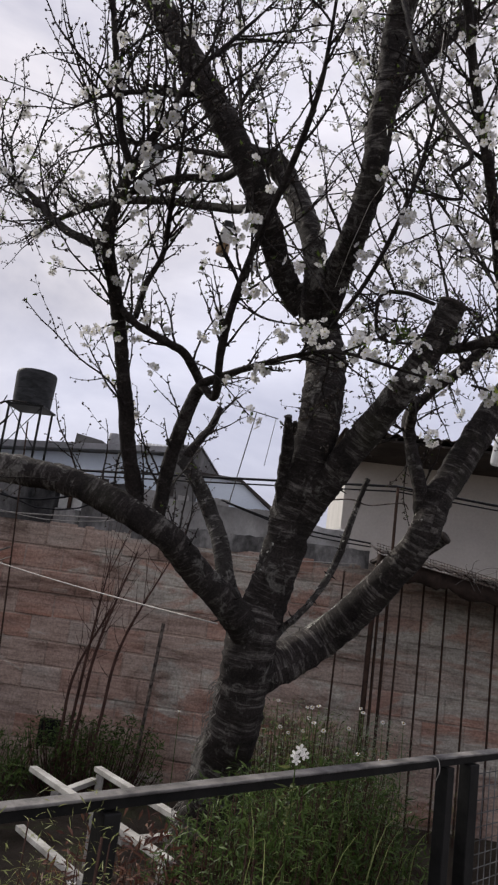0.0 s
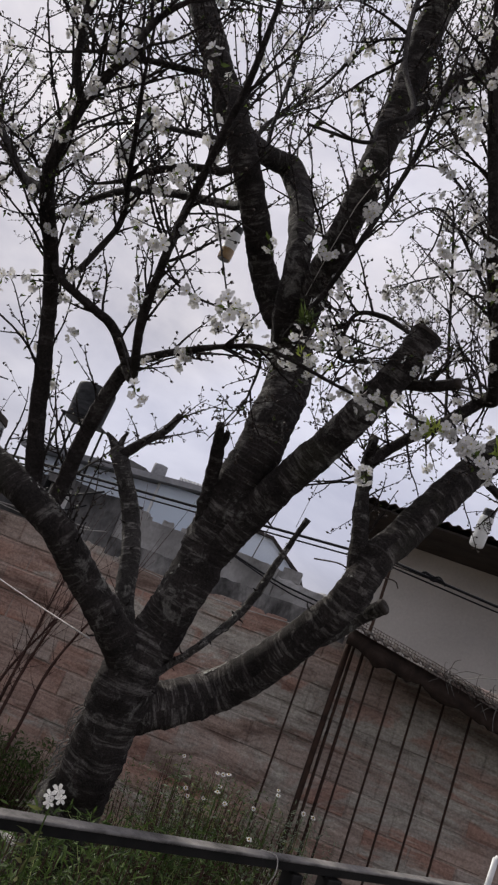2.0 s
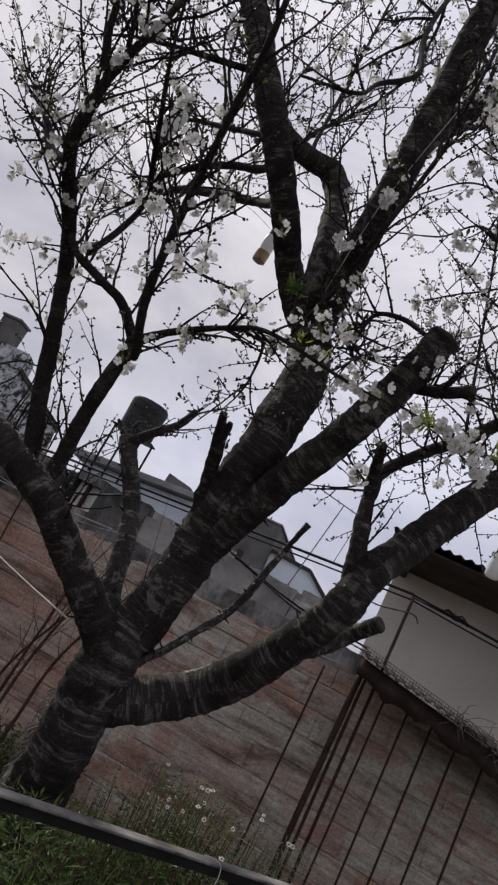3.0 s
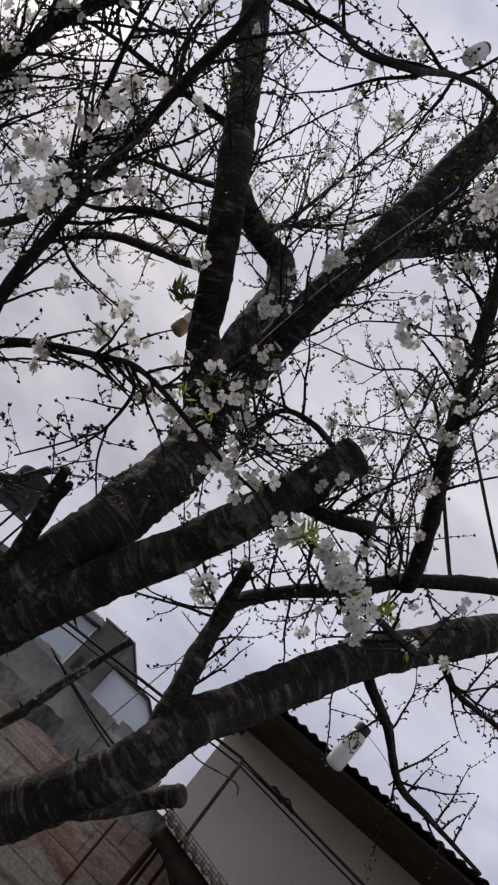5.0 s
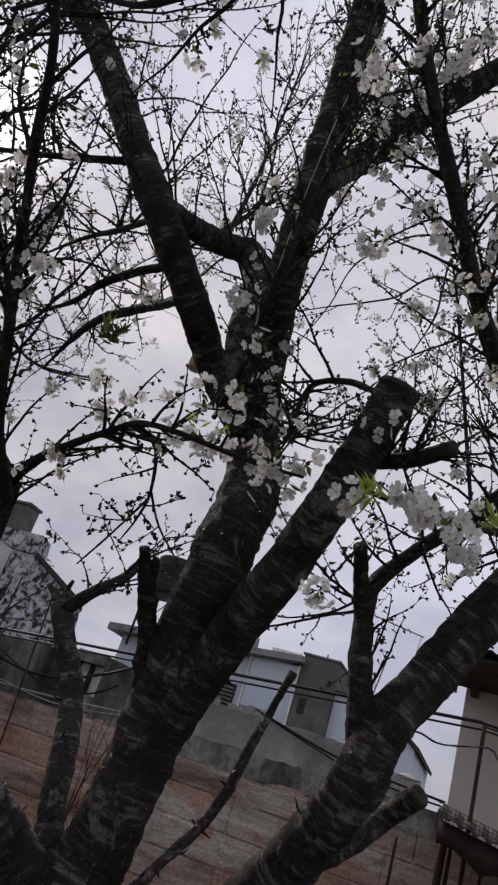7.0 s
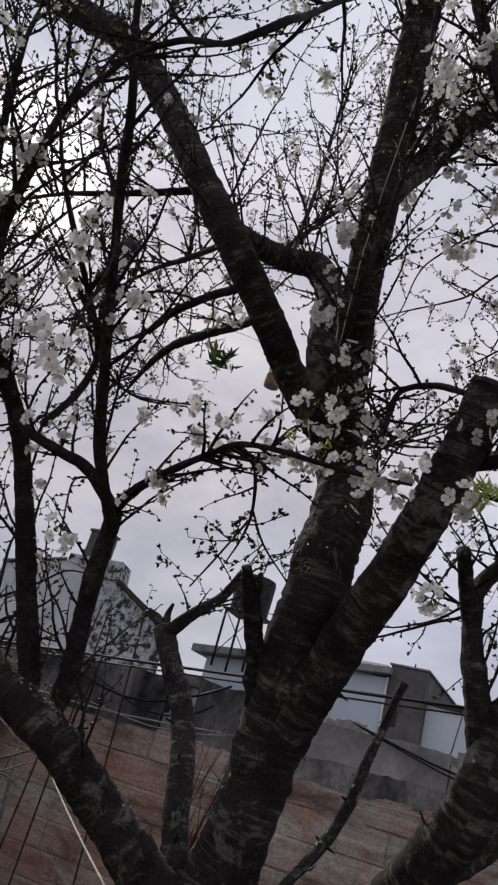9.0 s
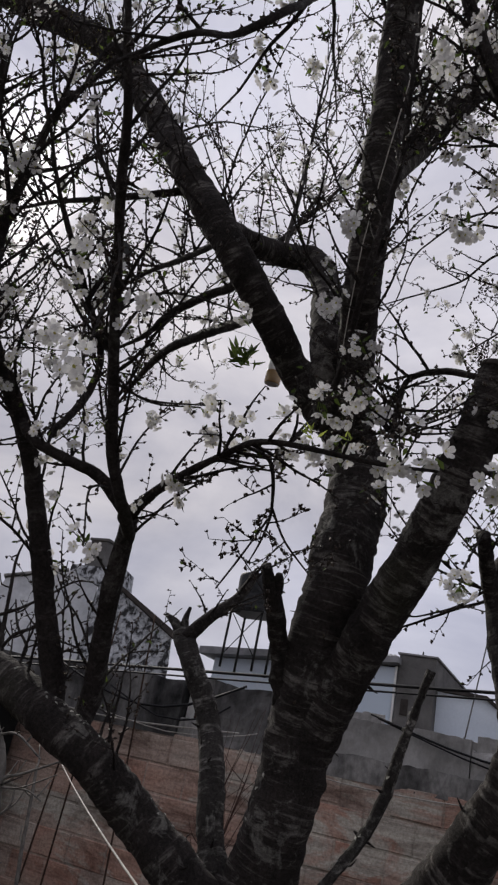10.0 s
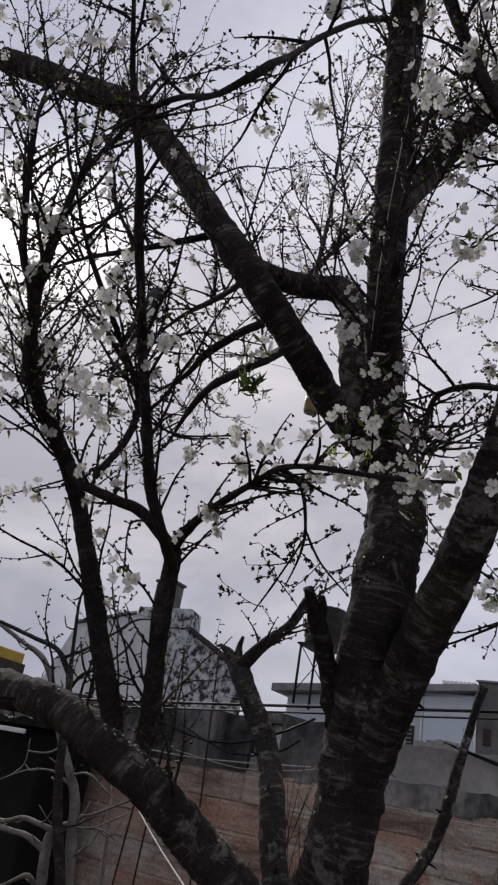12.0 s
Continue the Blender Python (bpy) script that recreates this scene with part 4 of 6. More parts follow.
limb("spike", [(0.09, 3.07, 2.09, 0.042), (0.072, 3.0, 2.2, 0.034), (0.074, 2.92, 2.28, 0.028), (0.075, 2.85, 2.35, 0.024), (0.067, 2.79, 2.415, 0.015)])
limb("spike_prong", [(0.078, 2.865, 2.335, 0.018), (0.095, 2.835, 2.38, 0.016), (0.1, 2.82, 2.4, 0.009)])
limb("short_stub", [(0.6, 3.22, 1.79, 0.034), (0.691, 3.294, 1.848, 0.034), (0.78, 3.388, 1.96, 0.034), (0.863, 3.328, 2.038, 0.032)])
limb("upright", [(0.745, 3.125, 2.04, 0.046), (0.712, 3.106, 2.121, 0.04), (0.683, 3.091, 2.25, 0.035), (0.652, 3.128, 2.369, 0.032), (0.626, 3.136, 2.485, 0.026), (0.617, 2.965, 2.601, 0.02)])
limb("branch_right", [(1.311, 3.318, 3.287, 0.031), (1.149, 3.299, 3.16, 0.029), (0.999, 3.285, 3.027, 0.027), (0.876, 3.272, 2.872, 0.026), (0.739, 3.28, 2.745, 0.024), (0.63, 3.25, 2.588, 0.028), (0.637, 3.14, 2.45, 0.03)])
limb("branch_right_up", [(1.012, 3.286, 3.038, 0.03), (1.03, 3.212, 3.022, 0.031), (0.958, 2.92, 3.092, 0.027), (0.875, 2.698, 3.164, 0.024), (0.81, 2.548, 3.273, 0.022), (0.753, 2.443, 3.418, 0.021), (0.686, 2.353, 3.577, 0.019), (0.623, 2.271, 3.753, 0.018), (0.57, 2.185, 3.933, 0.017), (0.5, 2.1, 4.15, 0.011), (0.45, 2.04, 4.4, 0.005)])
limb("hook", [(0.13, 3.03, 2.92, 0.055), (0.108, 2.963, 2.995, 0.057), (0.108, 2.871, 3.094, 0.055), (0.086, 2.866, 3.231, 0.054), (0.027, 2.955, 3.421, 0.054), (-0.06, 3.099, 3.655, 0.056), (-0.196, 3.207, 3.883, 0.057)])
limb("left_spray", [(-0.655, 2.23, 2.84, 0.02), (-0.75, 2.29, 2.88, 0.019), (-0.914, 2.4, 2.985, 0.017), (-1.109, 2.523, 3.168, 0.014), (-1.367, 2.682, 3.379, 0.008), (-1.6, 2.82, 3.6, 0.004)])
limb("left_upper", [(-0.56, 2.05, 3.05, 0.014), (-0.602, 2, 3.15, 0.013), (-0.62, 1.97, 3.25, 0.012), (-0.67, 1.936, 3.499, 0.011), (-0.72, 1.92, 3.75, 0.006), (-0.75, 1.93, 3.95, 0.003)])
limb("cross_left", [(-0.29, 2.625, 2.45, 0.02), (-0.354, 2.509, 2.542, 0.018), (-0.43, 2.43, 2.565, 0.016), (-0.544, 2.4, 2.61, 0.015), (-0.638, 2.41, 2.69, 0.015)])
limb("riser", [(-0.28, 2.57, 2.44, 0.017), (-0.218, 2.516, 2.393, 0.017), (-0.197, 2.343, 2.523, 0.015), (-0.161, 2.223, 2.659, 0.014), (-0.11, 2.097, 2.771, 0.013), (-0.054, 1.977, 2.871, 0.012), (-0.002, 1.867, 2.96, 0.011), (0.042, 1.777, 3.055, 0.01), (0.083, 1.655, 3.171, 0.007), (0.1, 1.55, 3.4, 0.004)])
limb("riser_b", [(-0.577, 2.487, 2.672, 0.013), (-0.583, 2.582, 2.857, 0.013), (-0.518, 2.522, 2.971, 0.012), (-0.471, 2.336, 3.062, 0.01), (-0.425, 2.165, 3.124, 0.009), (-0.393, 2.027, 3.192, 0.006), (-0.367, 1.891, 3.316, 0.004)])
limb("side_a", [(-0.181, 2.742, 3.384, 0.022), (-0.321, 3.043, 3.491, 0.022), (-0.792, 3.449, 3.728, 0.024), (-1.197, 3.707, 3.834, 0.023), (-1.559, 3.982, 3.858, 0.017), (-1.911, 4.274, 3.829, 0.004)])
limb("side_b", [(-0.264, 2.692, 3.531, 0.02), (-0.406, 3.001, 3.63, 0.02), (-0.657, 3.153, 3.699, 0.02), (-0.84, 3.194, 3.657, 0.018), (-1.006, 3.267, 3.605, 0.013), (-1.181, 3.27, 3.534, 0.004)])
limb("side_c", [(-0.325, 2.689, 3.545, 0.012), (-0.642, 2.924, 3.718, 0.013), (-0.985, 3.125, 3.856, 0.01), (-1.322, 3.249, 3.842, 0.004)])
limb("side_d", [(-0.524, 2.706, 3.859, 0.016), (-0.68, 2.641, 3.804, 0.014), (-0.813, 2.552, 3.725, 0.011), (-0.87, 2.41, 3.587, 0.008), (-0.919, 2.29, 3.441, 0.004)])
limb("side_stub", [(0.637, 2.76, 2.768, 0.023), (0.751, 2.732, 2.777, 0.022), (0.842, 2.695, 2.802, 0.02)])
limb("arch", [(0.623, 2.701, 2.946, 0.009), (0.505, 2.774, 3.017, 0.01), (0.401, 2.785, 2.992, 0.009), (0.406, 2.712, 2.782, 0.006), (0.535, 2.423, 2.654, 0.004)])
limb("diagonal", [(0.2, 2.66, 2.78, 0.008), (0.3, 2.53, 2.9, 0.009), (0.375, 2.39, 3.03, 0.009), (0.435, 2.31, 3.2, 0.0085), (0.47, 2.27, 3.35, 0.008), (0.49, 2.2, 3.5, 0.006), (0.5, 2.16, 3.7, 0.004), (0.5, 2.1, 3.9, 0.003)])
limb("hook_arm", [(-0.1, 3.15, 3.76, 0.055), (-0.185, 3.17, 3.85, 0.057), (-0.24, 3.09, 3.81, 0.05), (-0.29, 2.93, 3.73, 0.046), (-0.345, 2.72, 3.655, 0.044)])
limb("broken_spur", [(-0.45, 3.33, 2.26, 0.026), (-0.5, 3.32, 2.32, 0.018), (-0.545, 3.31, 2.35, 0.007)])
limb("broken_spur_up", [(-0.46, 3.335, 2.27, 0.022), (-0.465, 3.32, 2.34, 0.013), (-0.45, 3.31, 2.385, 0.006)])
limb("shoot_right", [(-0.25, 3.17, 3.87, 0.018), (-0.419, 3.217, 3.921, 0.014), (-0.49, 3.446, 4.274, 0.013), (-0.434, 3.603, 4.576, 0.011), (-0.362, 3.696, 4.823, 0.009), (-0.276, 3.712, 5.046, 0.007), (-0.146, 3.685, 5.302, 0.004)])
limb("shoot_up", [(-0.25, 3.18, 3.88, 0.016), (-0.38, 3.286, 4.049, 0.012), (-0.493, 3.505, 4.65, 0.011), (-0.574, 3.646, 5.176, 0.009), (-0.621, 3.713, 5.649, 0.007), (-0.636, 3.722, 6.106, 0.004)])
limb("side_g", [(0.292, 2.482, 4.424, 0.011), (0.315, 2.189, 3.992, 0.009), (0.355, 1.944, 3.565, 0.008), (0.426, 1.738, 3.174, 0.007), (0.511, 1.582, 2.9, 0.006), (0.46, 1.542, 2.808, 0.005), (0.466, 1.451, 2.682, 0.004), (0.33, 1.477, 2.713, 0.003)])
limb("front", [(-0.29, 2.57, 2.45, 0.02), (-0.1, 2.45, 2.5, 0.012), (0.1, 2.37, 2.55, 0.009), (0.25, 2.3, 2.55, 0.007), (0.5, 2.3, 2.5, 0.005), (0.64, 2.25, 2.46, 0.003)])
limb("right_front", [(1.2, 3.3, 2.9, 0.02), (1.1, 2.75, 2.62, 0.012), (0.92, 2.36, 2.47, 0.008), (0.7, 2.24, 2.46, 0.004)])
limb("right_hang", [(1.09, 3.27, 2.74, 0.02), (1.11, 3.29, 2.68, 0.02), (1.26, 3.45, 2.65, 0.017), (1.42, 3.64, 2.58, 0.014), (1.59, 3.76, 2.59, 0.011), (1.87, 3.92, 2.6, 0.007)])
limb("right_hang_b", [(1.226, 3.323, 2.95, 0.016), (1.39, 3.5, 2.93, 0.013), (1.565, 3.63, 2.98, 0.01), (1.785, 3.78, 3.03, 0.006)])
limb("dangle", [(0.17, 2.335, 2.56, 0.0044), (0.204, 2.42, 2.557, 0.005), (0.192, 2.5, 2.473, 0.0039), (0.184, 2.5, 2.397, 0.0028), (0.16, 2.5, 2.331, 0.0017)])
limb("dangle_right", [(0.192, 2.5, 2.473, 0.0033), (0.22, 2.55, 2.405, 0.0026), (0.28, 2.6, 2.338, 0.0018)])
limb("dangle_left", [(0.191, 2.5, 2.447, 0.0033), (0.163, 2.45, 2.329, 0.0026), (0.144, 2.4, 2.235, 0.0018)])
limb("far_a", [(1.149, 3.299, 3.16, 0.008), (0.593, 3.6, 4.114, 0.0064), (0.335, 3.6, 4.004, 0.0048), (0.063, 3.6, 3.935, 0.0032), (-0.078, 3.6, 3.895, 0.0022)])
limb("far_b", [(1.311, 3.318, 3.287, 0.007), (0.551, 3.6, 4.351, 0.0056), (0.165, 3.6, 4.239, 0.0042), (0.063, 3.6, 3.935, 0.0028), (-0.042, 3.6, 3.675, 0.0022)])
limb("far_c", [(0.958, 2.92, 3.092, 0.007), (0.834, 3.4, 3.706, 0.0056), (0.616, 3.4, 3.615, 0.0042), (0.444, 3.4, 3.5, 0.0028)])
limb("far_d", [(0.876, 3.272, 2.872, 0.007), (0.598, 3.5, 4.107, 0.0056), (0.57, 3.5, 3.845, 0.0042), (0.51, 3.5, 3.642, 0.0028)])
limb("far_e", [(0.999, 3.285, 3.027, 0.006), (0.903, 3.3, 3.199, 0.0048), (0.695, 3.3, 3.235, 0.0036), (0.532, 3.3, 3.315, 0.0024)])
limb("far_f", [(0.875, 2.698, 3.164, 0.006), (0.834, 3.4, 3.57, 0.0048), (0.753, 3.4, 3.432, 0.0036), (0.621, 3.4, 3.353, 0.0024)])


THICK = {"trunk", "stem", "limb_left_top", "limb_right_top", "limb_right_side", "limb_cut", "limb_right_low", "limb_left_low", "limb_stubby", "hook", "hook_arm", "broken_spur", "broken_spur_up"}
rng = random.Random(11)
tree = thing("cherry_tree", "old cherry tree in blossom with several sawn-off limbs", "tree", (0, 0, 0))
for name, pts in BOUGHS.items():
    thick = name in THICK
    mat = SPECKLED_BARK if name in ("limb_stubby", "dead_twig", "broken_spur", "broken_spur_up") else BARK if thick or name == "spike" else BARK if name in ("short_stub", "upright", "spike_prong") else TWIG_BARK
    kind = "trunk" if name in ("trunk", "stem") else "sawn_stub" if name in ("limb_cut", "short_stub", "spike", "spike_prong", "dead_twig") else "limb" if thick else "branch"
    part(kind, tube_mesh(kind, pts, mat, 26 if thick else 10, 0.014 if thick else 0.02, 0.17 if thick else 0.42 if name in ("dead_twig", "spike") else 0.22, len(name)), tree)

for name in ("limb_cut", "short_stub", "side_stub"):
    a, b = np.array(BOUGHS[name][-2]), np.array(BOUGHS[name][-1])
    way = (b - a)[:3] / np.linalg.norm((b - a)[:3])
    part("cut_face", tube_mesh("cut_face", [(*(b[:3] - way * 0.004), b[3] * 1.04), (*(b[:3] + way * 0.008), b[3] * 0.98), (*(b[:3] + way * 0.014), b[3] * 0.8), (*(b[:3] + way * 0.01), b[3] * 0.45), (*(b[:3] + way * 0.004), b[3] * 0.2)], CUT_WOOD, 22, 0.004, 0.12, 3.0), tree, "weathered sawn end")

twigs, buds, petals, leaves = Heap(), Heap(), Heap(), Heap()


def unit(v):
    v = np.asarray(v, float)
    return v / (np.linalg.norm(v) + 1e-9)


def rand_dir():
    return unit([rng.gauss(0, 1) for _ in range(3)])


CROWN_EDGE = 1.62   # the crown has been cut back on the side of the patio


def sprout(start, way, length, r, bend=0.2, rise=0.05):
    """A crooked shoot: points with radius."""
    n = max(3, int(length / 0.05))
    p, w, out = np.array(start, float), unit(way), []
    for k in range(n + 1):
        if p[1] < CROWN_EDGE and k > 2:
            break
        out.append((*p, r * (1 - 0.72 * k / n)))
        w = unit(w + rand_dir() * bend + np.array((0, 0, rise)))
        p = p + w * length / n
    return out


def bud(p, way, size):
    a = unit(np.cross(way, rand_dir()))
    b = np.cross(way, a)
    way = np.asarray(way)
    v = [p - way * size * 0.3, p + a * size * 0.36, p + b * size * 0.36, p - a * size * 0.36, p - b * size * 0.36, p + way * size * 0.75]
    buds.add(v, [(0, 2, 1), (0, 3, 2), (0, 4, 3), (0, 1, 4), (5, 1, 2), (5, 2, 3), (5, 3, 4), (5, 4, 1)])


def blade(heap, p, way, normal, length, width, slot=0):
    """A leaf folded along its midrib."""
    s = unit(np.cross(way, normal))
    n = np.asarray(normal)
    v = [p, p + way * length * 0.45 + s * width * 0.5 + n * width * 0.15, p + way * length + n * length * -0.12,
         p + way * length * 0.45 - s * width * 0.5 + n * width * 0.15, p + way * length * 0.5]
    heap.add(v, [(0, 1, 4), (1, 2, 4), (0, 4, 3), (4, 2, 3)], None, slot)


def flower(p, face, size):
    a = unit(np.cross(face, rand_dir()))
    b = np.cross(face, a)
    face = np.asarray(face)
    cup, spin = rng.uniform(0.1, 0.55), rng.uniform(0, 6.3)
    for k in range(5):
        t = spin + k * 2 * math.pi / 5 + rng.uniform(-0.08, 0.08)
        o = math.cos(t) * a + math.sin(t) * b
        s = np.cross(face, o)
        q = lambda u, w: p + (o * u + s * w + face * (cup * u * u + 0.25 * abs(w))) * size
        v = [q(0.04, 0), q(0.3, 0.22), q(0.6, 0.4), q(0.87, 0.33), q(0.99, 0.12), q(0.94, 0), q(0.99, -0.12), q(0.87, -0.33), q(0.6, -0.4), q(0.3, -0.22), q(0.55, 0)]
        petals.add(v, [(0, 1, 10), (1, 2, 10), (2, 3, 10), (3, 4, 5, 10), (10, 5, 6, 7), (10, 7, 8), (10, 8, 9), (10, 9, 0)])
    v = [p + face * size * 0.22] + [p + (math.cos(t) * a + math.sin(t) * b) * size * 0.17 + face * size * 0.06 for t in np.arange(0, 6.28, 1.047)]
    petals.add(v, [(0, i + 1, (i + 1) % 6 + 1) for i in range(6)], None, 1)


def cluster(p, count, spread=0.035, leafy=0.4):
    """Blossom on short green stalks, with round closed buds and small leaves."""
    if p[1] < CROWN_EDGE:
        return
    for _ in range(count):
        d = unit(rand_dir() * 0.9 + np.array((0, -0.55, -0.3)))
        reach = rng.uniform(0.4, 1) * spread
        flower(p + d * reach, d, rng.uniform(0.0135, 0.0185))
        blade(leaves, p, d, rand_dir(), reach, 0.0022)
    for _ in range(rng.randint(0, 2)):
        d = unit(rand_dir() + np.array((0, 0, -0.5)))
        blade(leaves, p, d, rand_dir(), spread * 1.1, 0.002)
        bud(p + d * spread * 1.1, d, 0.009)
    for _ in range(int(count * leafy) + 1):
        d = rand_dir()
        blade(leaves, p + d * 0.008, d, rand_dir(), rng.uniform(0.018, 0.038), rng.uniform(0.008, 0.014))


def spur(p, way, r):
    """A short fruiting spur that ends in a knot of buds, with a few unfolding leaves."""
    tip = p + way * rng.uniform(0.006, 0.02)
    v, f, u = tube([(*p, r), (*tip, r * 0.8)], 4, 0.05, 0, False)
    twigs.add(v, f, u)
    for _ in range(rng.randint(2, 4)):
        d = unit(way + rand_dir() * 0.8)
        bud(tip + d * 0.002, d, rng.uniform(0.007, 0.013))
    if rng.random() < 0.13:
        for _ in range(rng.randint(1, 3)):
            blade(leaves, tip, unit(way + rand_dir() * 0.7), rand_dir(), rng.uniform(0.01, 0.024), 0.008)


def dress(pts, bloom, step=0.03):
    """Spurs, single buds and blossom along a shoot."""
    c = spline(pts, step)
    for k in range(1, len(c)):
        p, w = c[k, :3], unit(c[k, :3] - c[k - 1, :3])
        side = unit(w * 0.6 + rand_dir())
        if rng.random() < 0.62:
            spur(p + side * c[k, 3] * 0.5, side, max(0.0012, c[k, 3] * 0.6))
        else:
            bud(p + side * c[k, 3], side, rng.uniform(0.007, 0.014))
        if rng.random() < bloom:
            cluster(p, rng.randint(2, 5), 0.034, 0.4)


def twiggy(points, count, length, r, bloom=0.02, start=0.15, up=0.5, deep=1, out=0.8):
    """Side shoots along a branch, with shoots of their own."""
    c = spline(points, 0.02)
    for _ in range(count):
        k = rng.randint(int(len(c) * start), len(c) - 2)
        w = unit(c[k + 1, :3] - c[k, :3])
        side = rand_dir()
        side = unit(side - w * (side @ w))
        way = unit(w * 0.55 + side * out + np.array((0, 0, up)))
        size = length * rng.uniform(0.45, 1.25)
        pts = sprout(c[k, :3], way, size, min(r, c[k, 3] * 0.7))
        v, f, u = tube(pts, 5, 0.06, 0.0, False)
        twigs.add(v, f, u)
        dress(pts, bloom)
        if deep:
            twiggy(pts, max(1, int(size / 0.14)), length * 0.36, r * 0.6, bloom, 0.2, up * 0.4, deep - 1, 1.0)


for name, count, length, bloom in (("limb_left_top", 28, 0.7, 0.010), ("limb_right_top", 12, 0.5, 0.015), ("limb_right_side", 34, 0.6, 0.025),
                                   ("branch_left", 38, 0.55, 0.02), ("branch_left_b", 6, 0.4, 0.02), ("branch_right", 30, 0.5, 0.008),
                                   ("branch_right_up", 42, 0.45, 0.025), ("front", 14, 0.22, 0.03), ("right_front", 6, 0.18, 0.03), ("upright", 5, 0.25, 0.004),
                                   ("curl", 7, 0.24, 0.0), ("stem", 5, 0.2, 0.0), ("left_spray", 26, 0.5, 0.02), ("left_upper", 14, 0.5, 0.02),
                                   ("cross_left", 8, 0.35, 0.02), ("riser", 22, 0.35, 0.02), ("riser_b", 16, 0.35, 0.02), ("side_a", 20, 0.5, 0.02),
                                   ("side_b", 14, 0.45, 0.025), ("side_c", 14, 0.45, 0.015), ("side_d", 16, 0.45, 0.015), ("side_g", 7, 0.25, 0.01),
                                   ("side_stub", 10, 0.24, 0.02), ("arch", 26, 0.3, 0.02), ("diagonal", 10, 0.3, 0.01), ("shoot_right", 12, 0.6, 0.012),
                                   ("shoot_up", 10, 0.6, 0.006), ("hook", 5, 0.5, 0.01), ("hook_arm", 5, 0.8, 0.0), ("limb_left_low", 14, 0.4, 0.0), ("right_hang", 9, 0.3, 0.0), ("right_hang_b", 10, 0.35, 0.0), ("far_a", 16, 0.26, 0.03), ("far_b", 14, 0.24, 0.03), ("far_c", 12, 0.24, 0.02), ("far_d", 12, 0.24, 0.02), ("far_e", 12, 0.22, 0.015), ("far_f", 10, 0.22, 0.02), ("dangle", 4, 0.14, 0.0), ("dangle_right", 4, 0.12, 0.0), ("dangle_left", 5, 0.12, 0.0)):
    dense = 1.5 if name.startswith(("limb_right", "shoot", "hook", "far")) else 1.2
    twiggy(BOUGHS[name], round(count * dense), length, 0.0054, bloom * (1.3 if name.startswith(("side", "left", "branch_left", "rise")) else 1.7), 0.2, 0.5, 1)

# clumps of open blossom: the branch that bears each, its place and its number of flowers
CLUMPS = [("front", (0.329, 2.23, 2.65), 1), ("front", (0.331, 2.416, 2.743), 2), ("diagonal", (0.408, 2.5, 2.827), 2), ("diagonal", (0.377, 2.417, 2.881), 4),
          ("diagonal", (0.293, 2.406, 3.004), 5), ("diagonal", (0.425, 2.162, 3.025), 6), ("front", (0.334, 2.493, 2.717), 5), ("front", (0.503, 2.348, 2.519), 4),
          ("front", (0.589, 2.304, 2.469), 5), ("front", (0.199, 2.506, 2.634), 5), ("front", (0.38, 2.387, 2.575), 8), ("front", (0.29, 2.45, 2.605), 7)]
CLUMPS += [("riser", (0.08, 2.25, 2.615), 4), ("riser", (0.135, 2.22, 2.6), 3), ("riser", (-0.095, 1.941, 2.842), 5), ("riser", (0.27, 1.66, 2.35), 4),
           ("riser", (0.14, 1.804, 2.419), 4), ("diagonal", (0.61, 1.977, 3.29), 6), ("diagonal", (0.63, 1.99, 3.23), 5), ("branch_right_up", (0.67, 2.177, 2.986), 6),
           ("riser", (0.128, 2.255, 2.883), 3), ("riser", (0.06, 1.991, 2.721), 4), ("cross_left", (-0.068, 2.502, 2.488), 3), ("cross_left", (-0.034, 2.137, 2.232), 4)]
CLUMPS += [("upright", (0.636, 2.591, 2.345), 8), ("right_front", (0.748, 2.215, 2.42), 6), ("right_front", (0.897, 2.2, 2.41), 8), ("right_front", (0.95, 2.2, 2.365), 8),
           ("right_front", (0.84, 2.27, 2.46), 5), ("right_front", (0.92, 2.32, 2.45), 6), ("riser", (-0.063, 1.883, 2.576), 5), ("riser", (-0.201, 2.241, 2.587), 4),
           ("cross_left", (-0.667, 2.25, 2.505), 5), ("cross_left", (-0.591, 2.3, 2.543), 4), ("branch_left", (-0.873, 2.3, 2.774), 4), ("branch_right_up", (0.78, 2.3, 3.1), 4)]
for name, p, count in CLUMPS:
    c = spline(BOUGHS[name], 0.02)[:, :3]
    p = np.array(p)
    k = int(np.linalg.norm(c - p, axis=1).argmin())
    bend = rand_dir() * 0.12 * np.linalg.norm(c[k] - p)
    pts = [(*c[k], 0.0036), (*(c[k] * 0.6 + p * 0.4 + bend), 0.003), (*p, 0.0018)]
    v, f, u = tube(pts, 5, 0.03, 0.2, False)
    twigs.add(v, f, u)
    dress(pts, 0.0)
    cluster(p, count if count < 3 else round(count * 1.35), 0.03 if count < 4 else 0.045, 0.5)

# tufts of fresh leaves and a mossy patch
fresh, moss = Heap(), Heap()
for p, count, size, heap in (((0.41, 1.85, 2.47), 42, 0.036, leaves), ((0.79, 2.18, 2.42), 26, 0.042, fresh), ((0.92, 2.22, 2.39), 10, 0.035, leaves), ((0.99, 2.3, 2.45), 18, 0.04, fresh),
                             ((0.34, 2.32, 2.58), 10, 0.03, fresh), ((-0.2, 2.3, 2.62), 8, 0.035, leaves), ((0.45, 2.26, 2.53), 8, 0.03, fresh)):
    for _ in range(count):
        d = unit(rand_dir() + np.array((0, 0, 0.35)))
        blade(heap, np.array(p) + rand_dir() * size * rng.uniform(0, 0.5), d, rand_dir(), size * rng.uniform(0.4, 1.15), size * rng.uniform(0.16, 0.3))
